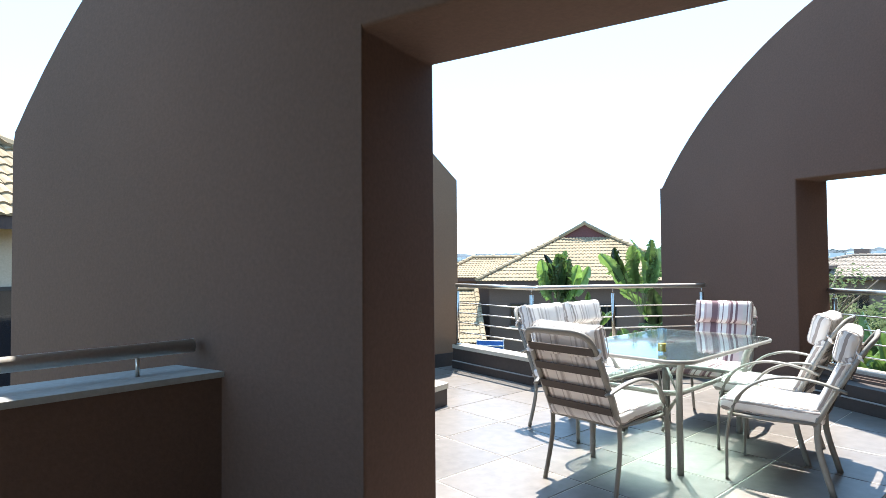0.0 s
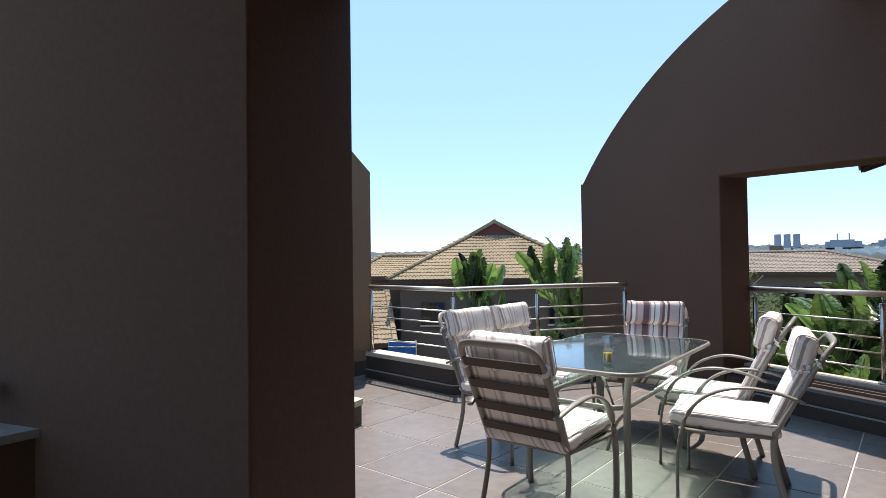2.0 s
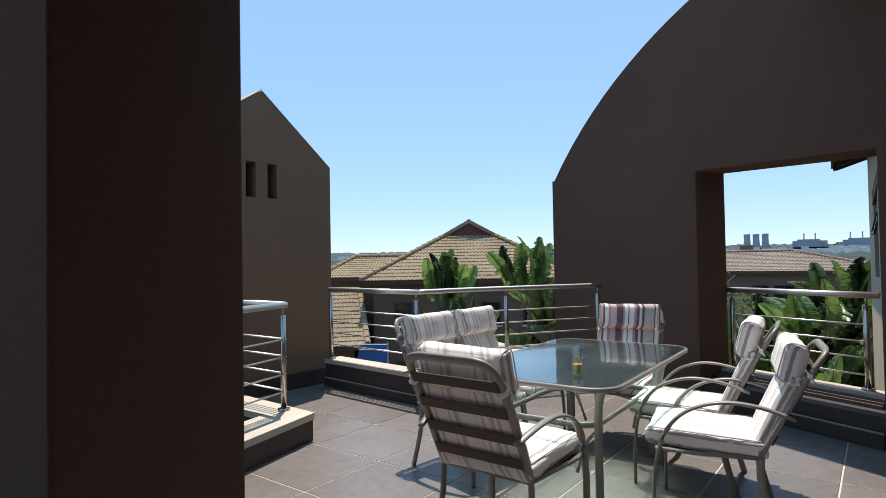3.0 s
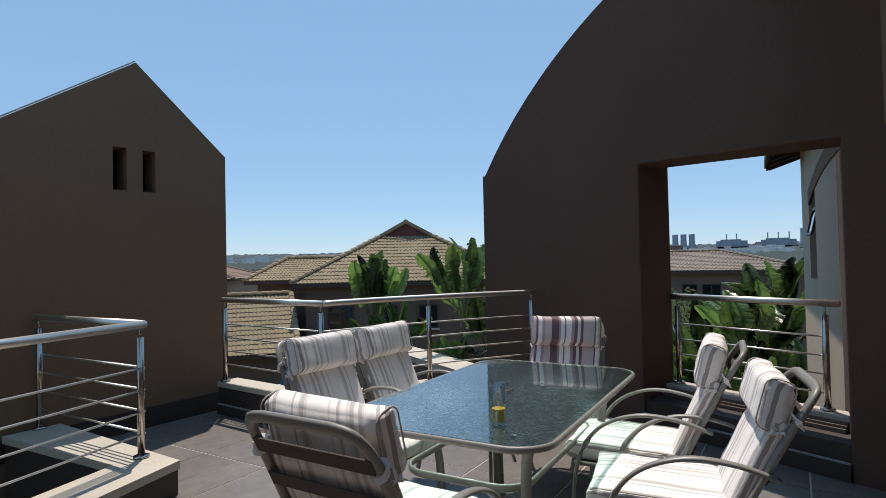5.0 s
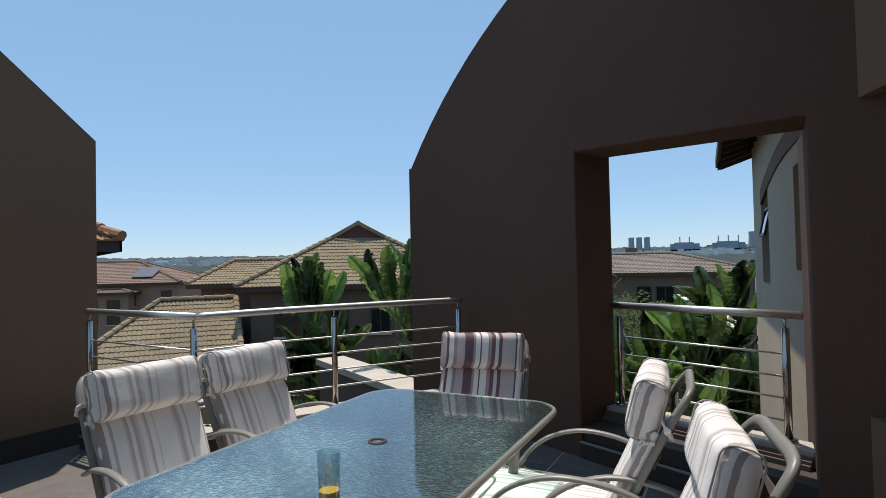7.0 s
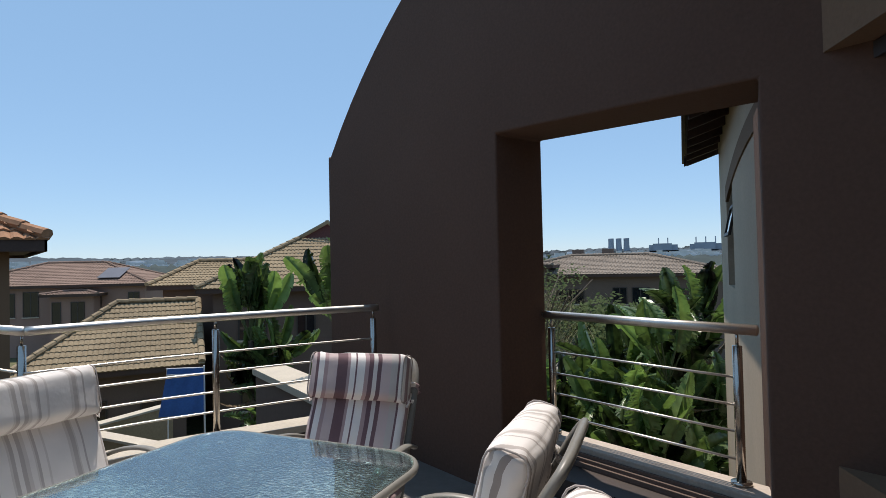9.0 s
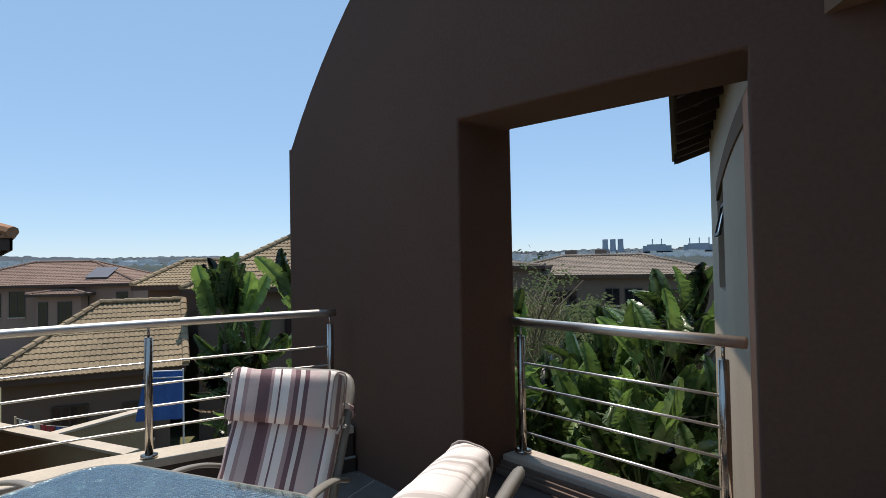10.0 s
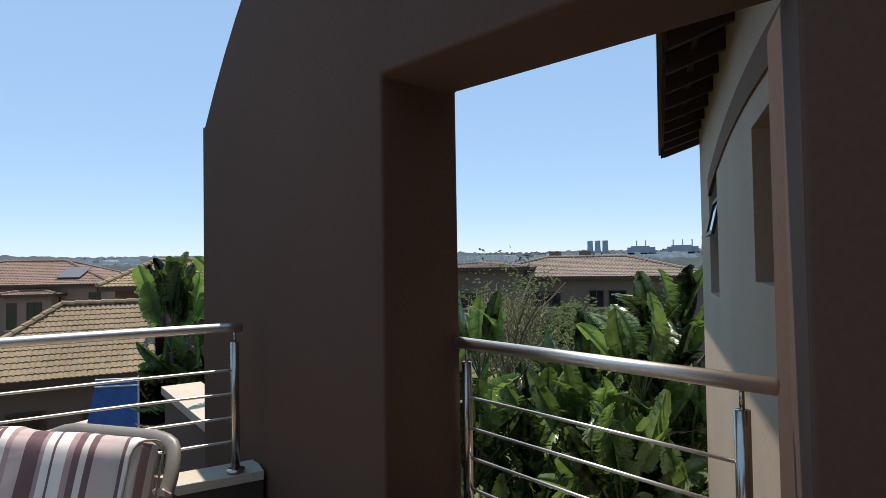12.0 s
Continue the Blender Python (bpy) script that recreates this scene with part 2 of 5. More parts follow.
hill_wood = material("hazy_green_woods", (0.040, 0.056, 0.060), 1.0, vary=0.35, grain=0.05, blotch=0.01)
# blue-grey distance haze is put into the far concrete and roof colours
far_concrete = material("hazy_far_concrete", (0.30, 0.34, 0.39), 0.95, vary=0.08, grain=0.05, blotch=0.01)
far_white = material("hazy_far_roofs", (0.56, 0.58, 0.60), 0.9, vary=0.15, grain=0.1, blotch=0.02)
red_cloth = material("red_laundry", (0.36, 0.05, 0.06), 0.9)
panel_blue = material("solar_panel", (0.085, 0.085, 0.10), 0.4)


# ---- mesh tools ----
def part(name, bm, mat, parent=None, label="", smooth=False):
    me = bpy.data.meshes.new(name)
    if smooth:
        for fc in bm.faces:
            fc.smooth = True
    bm.normal_update()
    bm.to_mesh(me)
    bm.free()
    me.materials.append(mat)
    ob = new(name, me)
    ob.parent = parent
    if label:
        ob["label"] = label
    return ob


def thing(name, label, category, m=None, group="", kind=""):
    ob = new(name)
    ob.empty_display_size = 0.1
    if m is not None:
        ob.matrix_basis = m
    return tagged(ob, label, category, group, kind)


def box(bm, lo, hi, m=None, bevel=0.0):
    vs = [bm.verts.new((x, y, z)) for x in (lo[0], hi[0]) for y in (lo[1], hi[1]) for z in (lo[2], hi[2])]
    if m is not None:
        for v in vs:
            v.co = m @ v.co
    fs = [bm.faces.new([vs[i] for i in q]) for q in ((0, 1, 3, 2), (4, 6, 7, 5), (0, 4, 5, 1), (2, 3, 7, 6), (0, 2, 6, 4), (1, 5, 7, 3))]
    if bevel:
        bmesh.ops.bevel(bm, geom=list({e for fc in fs for e in fc.edges}), offset=bevel, segments=2, affect="EDGES", profile=0.5)
    return bm


def new_box(lo, hi, m=None, bevel=0.0):
    return box(bmesh.new(), lo, hi, m, bevel)


def slab(bm, pts, place, thick):
    """Extrudes the outline pts (a list of 2-tuples, laid out by place(a, b)) along thick."""
    front = [bm.verts.new(place(a, b)) for a, b in pts]
    back = [bm.verts.new(Vector(place(a, b)) + Vector(thick)) for a, b in pts]
    n = len(pts)
    caps = [bm.faces.new(front), bm.faces.new(back[::-1])]
    for i in range(n):
        j = (i + 1) % n
        bm.faces.new((front[j], front[i], back[i], back[j]))
    bm.normal_update()
    bmesh.ops.triangulate(bm, faces=caps)
    bmesh.ops.recalc_face_normals(bm, faces=bm.faces[:])
    return bm


def sweep(bm, pts, rx, ry=None, n=8, closed=False, up=(0, 0, 1)):
    """A tube of half-widths rx, ry along pts."""
    ry = ry or rx
    pts = [Vector(p) for p in pts]
    rings = []
    for i, p in enumerate(pts):
        a = pts[i - 1] if (i or closed) else p
        b = pts[(i + 1) % len(pts)] if (i < len(pts) - 1 or closed) else p
        t = (b - a).normalized()
        side = t.cross(Vector(up))
        if side.length < 0.05:
            side = t.cross(Vector((0.3, 1, 0)))
        side.normalize()
        top = side.cross(t).normalized()
        rings.append([bm.verts.new(p + side * rx * math.cos(2 * math.pi * k / n) + top * ry * math.sin(2 * math.pi * k / n)) for k in range(n)])
    for i in range(len(rings) - (0 if closed else 1)):
        r, q = rings[i], rings[(i + 1) % len(rings)]
        for k in range(n):
            bm.faces.new((r[k], r[(k + 1) % n], q[(k + 1) % n], q[k]))
    if not closed:
        bm.faces.new(rings[0][::-1])
        bm.faces.new(rings[-1])
    bmesh.ops.recalc_face_normals(bm, faces=bm.faces[:])
    return bm


def tube(pts, rx, ry=None, n=8, closed=False, up=(0, 0, 1)):
    return sweep(bmesh.new(), pts, rx, ry, n, closed, up)


def smooth_line(pts, steps=5):
    """A Catmull-Rom line through pts."""
    pts = [Vector(p) for p in pts]
    out = []
    for i in range(len(pts) - 1):
        a, b, c, d = pts[max(i - 1, 0)], pts[i], pts[i + 1], pts[min(i + 2, len(pts) - 1)]
        for k in range(steps):
            t = k / steps
            out.append(0.5 * (2 * b + (c - a) * t + (2 * a - 5 * b + 4 * c - d) * t * t + (3 * b - a - 3 * c + d) * t ** 3))
    return out + [pts[-1]]


def pillow(size, m, lumps=0.006, bulge=0.25, seed=0):
    """A stuffed cushion: a box with rounded edges, bulging faces and slight lumps."""
    bm = bmesh.new()
    bmesh.ops.create_cube(bm, size=2.0)
    bmesh.ops.subdivide_edges(bm, edges=bm.edges[:], cuts=15, use_grid_fill=True)
    sx, sy, sz = (c / 2 for c in size)
    r = min(sx, sy, sz) * 0.70
    for v in bm.verts:
        x, y, z = (math.copysign(abs(c) ** 0.6, c) for c in v.co)
        p = Vector((x * sx, y * sy, z * sz))
        inner = Vector((max(-sx + r, min(sx - r, p.x)), max(-sy + r, min(sy - r, p.y)), max(-sz + r, min(sz - r, p.z))))
        d = p - inner
        if d.length > 1e-6:
            p = inner + d.normalized() * r
        k = (1 - min(1, abs(x)) ** 4) * (1 - min(1, abs(z) if sz > sy else abs(y)) ** 4)
        if sz > sy:
            p.y *= 1 + bulge * k - 0.12
        else:
            p.z *= 1 + bulge * k - 0.12
        ear = max(0.0, abs(x) + (abs(z) if sz > sy else abs(y)) - 1.72) / 0.28
        p *= 1 + 0.035 * ear
        p += Vector(noise.noise_vector(p * 34 + Vector((seed, 0, seed)))) * 0.0055 * abs(x) ** 3
        p += Vector(noise.noise_vector(p * 9 + Vector((seed * 3.1, seed, 0)))) * lumps
        v.co = m @ p
    return bm


def piping(cushion, size, mat):
    """A sewn cord round both ends of a cushion."""
    sx, sy, sz = (c / 2 for c in size)
    r = min(sy, sz) * 0.6
    if sz > sy:
        hy, hz = sy * 0.90, sz
    else:
        hy, hz = sy, sz * 0.90
    for side in (-1, 1):
        loop = []
        for cy, cz, a0 in ((hy - r, hz - r, 0), (-hy + r, hz - r, 90), (-hy + r, -hz + r, 180), (hy - r, -hz + r, 270)):
            loop += [(side * (sx - 0.010), cy + r * math.cos(radians(a0 + 30 * k)), cz + r * math.sin(radians(a0 + 30 * k))) for k in range(4)]
        part("piping", tube(loop, 0.0028, n=6, closed=True, up=(1, 0, 0.2)), mat, cushion, "taupe sewn edge", True)


# ---- the terrace: walls, kerbs, floor ----
GROUND = -5.8
GABLE_TURN, ENTRY_TURN, FACADE_TURN, TILE_TURN = 22.0, 133.3, 45.0, 25.5


def along(x, y, turn, a, b=0.0):
    c, s = math.cos(radians(turn)), math.sin(radians(turn))
    return (x + a * c - b * s, y + a * s + b * c)


def arc(cy, cz, r, y0, y1, n=40):
    return [(y0 + (y1 - y0) * i / n, cz + math.sqrt(r * r - (y0 + (y1 - y0) * i / n - cy) ** 2)) for i in range(n + 1)]


def structure(ob, label, category):
    return tagged(ob, label, category, kind="structure")


def round_edges(ob, width=0.012):
    mod = ob.modifiers.new("worn_edges", "BEVEL")
    mod.width, mod.segments, mod.limit_method, mod.angle_limit = width, 3, "ANGLE", radians(50)
    return ob


# arched wall beside the neighbouring roofs, with a balustraded opening
profile = [(6.55, GROUND), (6.55, 2.24)] + arc(3.037, -0.656, 4.52, 6.515, -0.44) + [(-0.47, 2.24), (-0.47, GROUND), (3.11, GROUND), (3.11, 1.998), (4.53, 2.058), (4.53, GROUND)]
bm = slab(bmesh.new(), profile, lambda a, b: (4.93, a, b), (0.39, 0, 0))
round_edges(structure(part("wall_arch", bm, plaster), "brown plastered arched terrace wall with an opening", "wall"))
# the sill wall under that opening
bm = new_box((4.95, 3.112, GROUND), (5.36, 4.528, 0.210))
structure(part("wall_opening_sill", bm, dark_tile), "dark tiled low wall under the arched wall's opening", "wall")
sill = part("trim_opening_cap", new_box((5.20, 3.222, 0.212), (5.37, 4.527, 0.300), bevel=0.006), sill_stone)
structure(sill, "beige stepped cap on the opening's low wall", "coping")
for k in range(3):
    part("groove_strip", new_box((5.145 + 0.018 * k, 3.225, 0.2115), (5.160 + 0.018 * k, 4.525, 0.238 + 0.018 * k), bevel=0.002), house_brown, sill)

# entry wall: the same arch, turned
ENTRY = (0.474, 2.068)
profile = [(2.39, GROUND), (2.39, 1.93)] + [(-0.70 + s, z) for s, z in arc(0, -0.97, 4.28, 3.07, -3.0)] + \
          [(-3.72, 1.9), (-3.72, GROUND), (-1.44, GROUND), (-1.44, 2.06), (0, 2.06), (0, GROUND)]
bm = slab(bmesh.new(), profile, lambda a, b: (*along(*ENTRY, ENTRY_TURN, a), b), (0.44 * math.cos(radians(ENTRY_TURN - 90)), 0.44 * math.sin(radians(ENTRY_TURN - 90)), 0))
round_edges(structure(part("wall_entry", bm, plaster), "brown plastered arched wall with a walk-through opening", "wall"))

# gabled wall with two slot windows
GAB = (2.42, 7.272)
bm = bmesh.new()
gable_pos = lambda a, b: (*along(*GAB, GABLE_TURN, a), b)
gable_back = Vector((-math.sin(radians(GABLE_TURN)), math.cos(radians(GABLE_TURN)), 0)) * 0.17
# the wall in upright strips, so that the two slots go through
SLOTS = ((-1.025, -0.915), (-0.785, -0.675))
ZLO, ZHI = 1.965, 2.315
APEX, PEAK, SLOPE = -0.833, 3.043, 0.684
top_at = lambda s: 2.36 - s * (PEAK - 2.36) / -APEX if s > APEX else PEAK + (s - APEX) * SLOPE
cuts = [-3.6, SLOTS[0][0], SLOTS[0][1], APEX, SLOTS[1][0], SLOTS[1][1], 0]
for a, b in zip(cuts, cuts[1:]):
    slot = (a, b) in SLOTS
    for quad in (((a, GROUND), (b, GROUND), (b, ZLO), (a, ZLO)), ((a, ZHI), (b, ZHI), (b, top_at(b)), (a, top_at(a)))) if slot else \
            (((a, GROUND), (b, GROUND), (b, top_at(b)), (a, top_at(a))),):
        slab(bm, quad, gable_pos, gable_back)
bmesh.ops.remove_doubles(bm, verts=bm.verts[:], dist=0.0005)
structure(part("wall_gable", bm, gable_plaster), "taupe plastered gable wall with two slot windows", "wall")
bm = slab(bmesh.new(), [(-3.62, top_at(-3.62) + 0.003), (APEX - 0.005, PEAK + 0.003), (APEX - 0.005, PEAK + 0.015), (-3.62, top_at(-3.62) + 0.015)], gable_pos, gable_back * 1.05 )
structure(part("trim_gable_coping", bm, cream_plaster), "pale strip along the gable's left slope", "coping")
# what lies behind the slots: a dark attic room
bm = slab(bmesh.new(), [(-3.6, GROUND), (-0.02, GROUND), (-0.02, 2.2), (APEX, PEAK - 0.2), (-3.6, top_at(-3.6) - 0.2)], lambda a, b: Vector(gable_pos(a, b)) + gable_back * 6, gable_back * 0.5)
structure(part("wall_gable_back", bm, gable_plaster), "plain rear wall of the gabled wing", "wall")
bm = slab(bmesh.new(), [(-3.6, top_at(-3.6) - 0.06), (-3.62, top_at(-3.6) - 0.12), (APEX, PEAK - 0.11), (0, 2.25), (0, 2.30), (APEX, PEAK - 0.055)], lambda a, b: Vector(gable_pos(a, b)) + gable_back * 1.01, gable_back * 2.2)
structure(part("roof_gable", bm, timber), "dark roof of the gabled wing", "roof")
# dark skirting along the gable's foot
bm = slab(bmesh.new(), [(-3.6, 0.002), (-0.02, 0.002), (-0.02, 0.165), (-3.6, 0.165)], lambda a, b: Vector(gable_pos(a, b)) - gable_back * 0.0005, -gable_back * 0.06)
structure(part("baseboard_gable", bm, dark_tile), "dark brown tiled skirting", "skirting")

# dark panes close the slots in place of the shade inside
for a, b in SLOTS:
    bm = slab(bmesh.new(), [(a - 0.01, ZLO - 0.01), (b + 0.01, ZLO - 0.01), (b + 0.01, ZHI + 0.01), (a - 0.01, ZHI + 0.01)], lambda p, q: Vector(gable_pos(p, q)) + gable_back * 1.02, gable_back * 0.05)
    structure(part("window_slot", bm, window_glass), "dark pane closing a gable slot, for the dark inside", "window")

# house facade with a wide window, at 45 degrees from the arched wall
FAC = (4.925, 2.888)
fac_pos = lambda a, b: (*along(*FAC, FACADE_TURN, a), b)
fac_in = Vector((math.sin(radians(FACADE_TURN)), -math.cos(radians(FACADE_TURN)), 0)) * 0.26
bm = bmesh.new()
for lo, hi, z0, z1 in ((-2.3, 0, GROUND, 0.60), (-2.3, 0, 2.03, 3.3), (-5.2, -2.3, GROUND, 3.3)):
    slab(bm, [(lo, z0), (hi, z0), (hi, z1), (lo, z1)], fac_pos, fac_in)
structure(part("wall_facade", bm, gable_plaster), "taupe plastered house front with a wide window", "wall")
win = structure(thing("window_facade", "", "window"), "wide dark window in the house front", "window")
w0 = fac_in * 0.5
bm = slab(bmesh.new(), [(-2.29, 0.61), (-0.01, 0.61), (-0.01, 2.02), (-2.29, 2.02)], lambda a, b: Vector(fac_pos(a, b)) + w0, fac_in * 0.03)
part("pane", bm, window_glass, win)
for a, b, c, d in ((-2.295, -2.24, 0.605, 2.025), (-0.06, -0.005, 0.605, 2.025), (-1.18, -1.12, 0.66, 1.97), (-2.24, -0.06, 0.605, 0.66), (-2.24, -0.06, 1.97, 2.025)):
    bm = slab(bmesh.new(), [(a, c), (b, c), (b, d), (a, d)], lambda p, q: Vector(fac_pos(p, q)) + w0 * 0.8, fac_in * 0.2)
    part("window_frame", bm, frame_metal, win)
# room behind that window
bm = slab(bmesh.new(), [(-5.2, GROUND), (0.4, GROUND), (0.4, 3.3), (-5.2, 3.3)], lambda a, b: Vector(fac_pos(a, b)) + fac_in * 8, fac_in * 0.5)
structure(part("wall_house_rear", bm, gable_plaster), "plain rear wall of the house", "wall")
# its overhang past the front is added, out of view, to darken the corner
bm = slab(bmesh.new(), [(-5.2, -2.6), (0.15, -2.6), (0.6, 0.5), (0.6, 8.6), (-5.2, 8.6)], lambda a, b: Vector(fac_pos(a, 3.31)) + fac_in * b, (0, 0, 0.1))
structure(part("ceiling", bm, gable_plaster), "flat plastered roof slab with an unseen overhang added for shade", "ceiling")

# left parapet beside the entry, with its handrail
PAR = (0.003, 2.568)
bm = bmesh.new()
par_pos = lambda a, b: along(*PAR, 209.0, a, b)
slab(bm, [(0.0, -0.0), (3.2, 0.0), (3.2, -0.26), (-0.10, -0.26)], lambda a, b: (*par_pos(a, b), GROUND), (0, 0, 0.86 - GROUND))
structure(part("wall_parapet", bm, plaster), "brown plastered parapet", "wall")
bm = slab(bmesh.new(), [(-0.02, 0.015), (3.2, 0.015), (3.2, -0.27), (-0.11, -0.27)], lambda a, b: (*par_pos(a, b), 0.862), (0, 0, 0.022))
structure(part("trim_parapet_cap", bm, parapet_cap), "grey-beige cap on the parapet", "coping")


# unseen roof slab added to shade the landing before the entry wall
roof_pts = [along(*ENTRY, ENTRY_TURN, 0.45, 0.012), par_pos(3.4, 0.45), (-3.0, -2.2), (2.2, -2.2), along(*ENTRY, ENTRY_TURN, -3.7, 0.012)]
structure(part("ceiling_landing", slab(bmesh.new(), roof_pts, lambda a, b: (a, b, 2.85), (0, 0, 0.2)), cream_plaster), "unseen cream roof slab added to shade the landing", "ceiling")
# unseen wall added to darken the landing and bounce warm light
structure(part("wall_landing_rear", new_box((-3.0, -2.42, GROUND), (2.2, -2.21, 3.05)), cream_plaster), "unseen cream wall added to shade and warm the landing", "wall")
# nib at the outer side of the opening
bm = slab(bmesh.new(), [(4.955, 3.06), (5.5, 3.06), (5.5, 3.367), (5.32, 3.271), (4.955, 3.117)], lambda a, b: (a, b, GROUND), (0, 0, 1.99 - GROUND))
round_edges(structure(part("wall_nib", bm, plaster), "brown plastered splayed reveal beside the opening", "wall"), 0.006)
structure(part("wall_nib_outer", new_box((5.322, 2.9, GROUND), (5.5, 3.058, 2.3), bevel=0.01), plaster), "brown plastered nib outside the opening", "wall")


# railings
def bolt_foot(bm, x, y, z):
    sweep(bm, [(x, y, z), (x, y, z + 0.012)], 0.045, n=14)


def railing(name, label, lines, posts, top, foot, bars, rods=None):
    """lines: the handrail's runs; posts: (x, y); bars: heights of the thin rods."""
    rail = thing(name, label, "railing")
    for run in lines:
        part("handrail", tube([(x, y, top) for x, y in run], 0.024, n=14), steel, rail, smooth=True)
    for run in rods or lines:
        for h in bars:
            part("rod", tube([(x, y, h) for x, y in run], 0.0065, n=8), steel, rail, smooth=True)
    for x, y in posts:
        bm = bmesh.new()
        sweep(bm, [(x, y, foot), (x, y, top - 0.075)], 0.021, n=14)
        sweep(bm, [(x, y, top - 0.08), (x, y, top - 0.015)], 0.007, n=8)
        bolt_foot(bm, x, y, foot)
        part("post", bm, post_steel, rail, smooth=True)
    return rail


curve = smooth_line([(2.81, 5.84, 0), (3.35, 5.86, 0), (3.76, 5.82, 0), (4.30, 5.75, 0), (4.915, 5.63, 0)], 6)
bend_run = [(p.x, p.y) for p in curve]
first_run = [(2.335, 7.07), (2.81, 5.84)]
railing("terrace_railing", "brushed steel railing with four thin rods on a beige kerb", [first_run, [p for p in bend_run if p[0] < 4.78] + [(4.825, 5.648)]],
        [(2.345, 7.04), (2.80, 5.86), (3.76, 5.82), (4.79, 5.655)], 1.02, 0.292, (0.445, 0.565, 0.685, 0.805),
        [first_run, [p for p in bend_run if p[0] < 4.76] + [(4.79, 5.655)]])
railing("opening_railing", "brushed steel railing with four thin rods across an opening", [[(5.30, 3.298), (5.30, 4.52)]],
        [(5.30, 3.385), (5.30, 4.47)], 0.998, 0.302, (0.41, 0.535, 0.655, 0.78), [[(5.30, 3.385), (5.30, 4.47)]])
railing("stair_railing", "brushed steel railing round the stairwell kerb", [[(-0.18, 4.09), (1.54, 5.48)], [(1.54, 5.48), (0.955, 6.70)]],
        [(1.518, 5.475), (0.636, 4.75), (0.985, 6.62)], 0.99, 0.202, (0.34, 0.47, 0.60, 0.73))
prail = thing("parapet_handrail", "brushed steel handrail on short pins along the parapet", "railing")
part("handrail", tube([(*par_pos(0.06, -0.12), 0.976), (*par_pos(3.2, -0.12), 0.976)], 0.026, n=14), steel, prail, smooth=True)
for a in (0.26, 1.4, 2.5):
    part("pin", tube([(*par_pos(a, -0.12), 0.884), (*par_pos(a, -0.12), 0.956)], 0.007, n=8), steel, prail, smooth=True)


def offset_line(run, d):
    out = []
    for i, p in enumerate(run):
        a, b = Vector(run[max(i - 1, 0)]), Vector(run[min(i + 1, len(run) - 1)])
        t = (b - a).normalized()
        out.append((p[0] - t.y * d, p[1] + t.x * d))
    return out


def kerb(name, run, inner, outer, top, cap, label):
    for nm, lo, hi, z0, z1, mat, extra in ((name, inner, outer, GROUND, top - cap, dark_tile, 0), (name.replace("wall", "trim") + "_cap", inner - 0.012, outer + 0.02, top - cap + 0.002, top, cap_stone, 1)):
        a, b = offset_line(run, lo), offset_line(run, hi)
        bm = slab(bmesh.new(), a + b[::-1], lambda x, y: (x, y, z0), (0, 0, z1 - z0))
        structure(part(nm, bm, mat), label + (", its beige cap" if extra else ", dark tiled"), "kerb")


long_run = [(2.335, 7.10)] + bend_run
kerb("wall_kerb", long_run, -0.045, 0.13, 0.287, 0.045, "low kerb under the railing")
kerb("wall_stair_kerb", [(-0.24, 3.81), (1.625, 5.315), (1.03, 6.67)], -0.07, 0.26, 0.20, 0.05, "low kerb round the stairwell")

# thin tiled upstand along the kerbs, its sunlit top edge put in as a pale strip
def upstand(name, run, d, high):
    a, b = offset_line(run, d), offset_line(run, d + 0.016)
    structure(part(name, slab(bmesh.new(), a + b[::-1], lambda x, y: (x, y, 0.001), (0, 0, high)), dark_tile), "dark tiled skirting", "skirting")
    a, b = offset_line(run, d - 0.004), offset_line(run, d + 0.018)
    structure(part(name.replace("baseboard", "trim"), slab(bmesh.new(), a + b[::-1], lambda x, y: (x, y, high + 0.002), (0, 0, 0.009)), parapet_cap), "pale strip in place of the sunlit skirting edge", "trim")


upstand("baseboard_kerb", long_run[:-1] + [(4.925, 5.628)], -0.062, 0.085)
upstand("baseboard_opening", [(4.93, 4.53), (4.93, 3.11)], -0.016, 0.10)

# floor slab and tiles
TERRACE = [(-3.0, -2.2), (2.2, -2.2), (4.95, 2.9), (4.95, 5.66), (2.85, 5.97), (2.40, 7.26), (1.05, 6.715), (1.52, 5.42), (-0.15, 3.78), (-3.0, 0.98)]
slab_bm = slab(bmesh.new(), TERRACE, lambda a, b: (a, b, -0.30), (0, 0, 0.2965))
floor = structure(part("floor", slab_bm, grout), "large slate-brown floor tiles with pale joints", "floor")
bm = slab(bmesh.new(), [(x * 0.97 + 0.05, y * 0.97 + 0.05) for x, y in TERRACE], lambda a, b: (a, b, GROUND), (0, 0, -GROUND - 0.302))
structure(part("wall_building_base", bm, plaster), "plain lower storeys of the building", "wall")
stair_floor = slab(bmesh.new(), [(1.0, 6.6), (1.45, 5.45), (-0.2, 3.85), (-1.6, 4.6), (-0.9, 5.85)], lambda a, b: (a, b, -1.75), (0, 0, 0.15))
structure(part("floor_stair_landing", stair_floor, dark_tile), "dark tiled landing down in the stairwell", "floor")


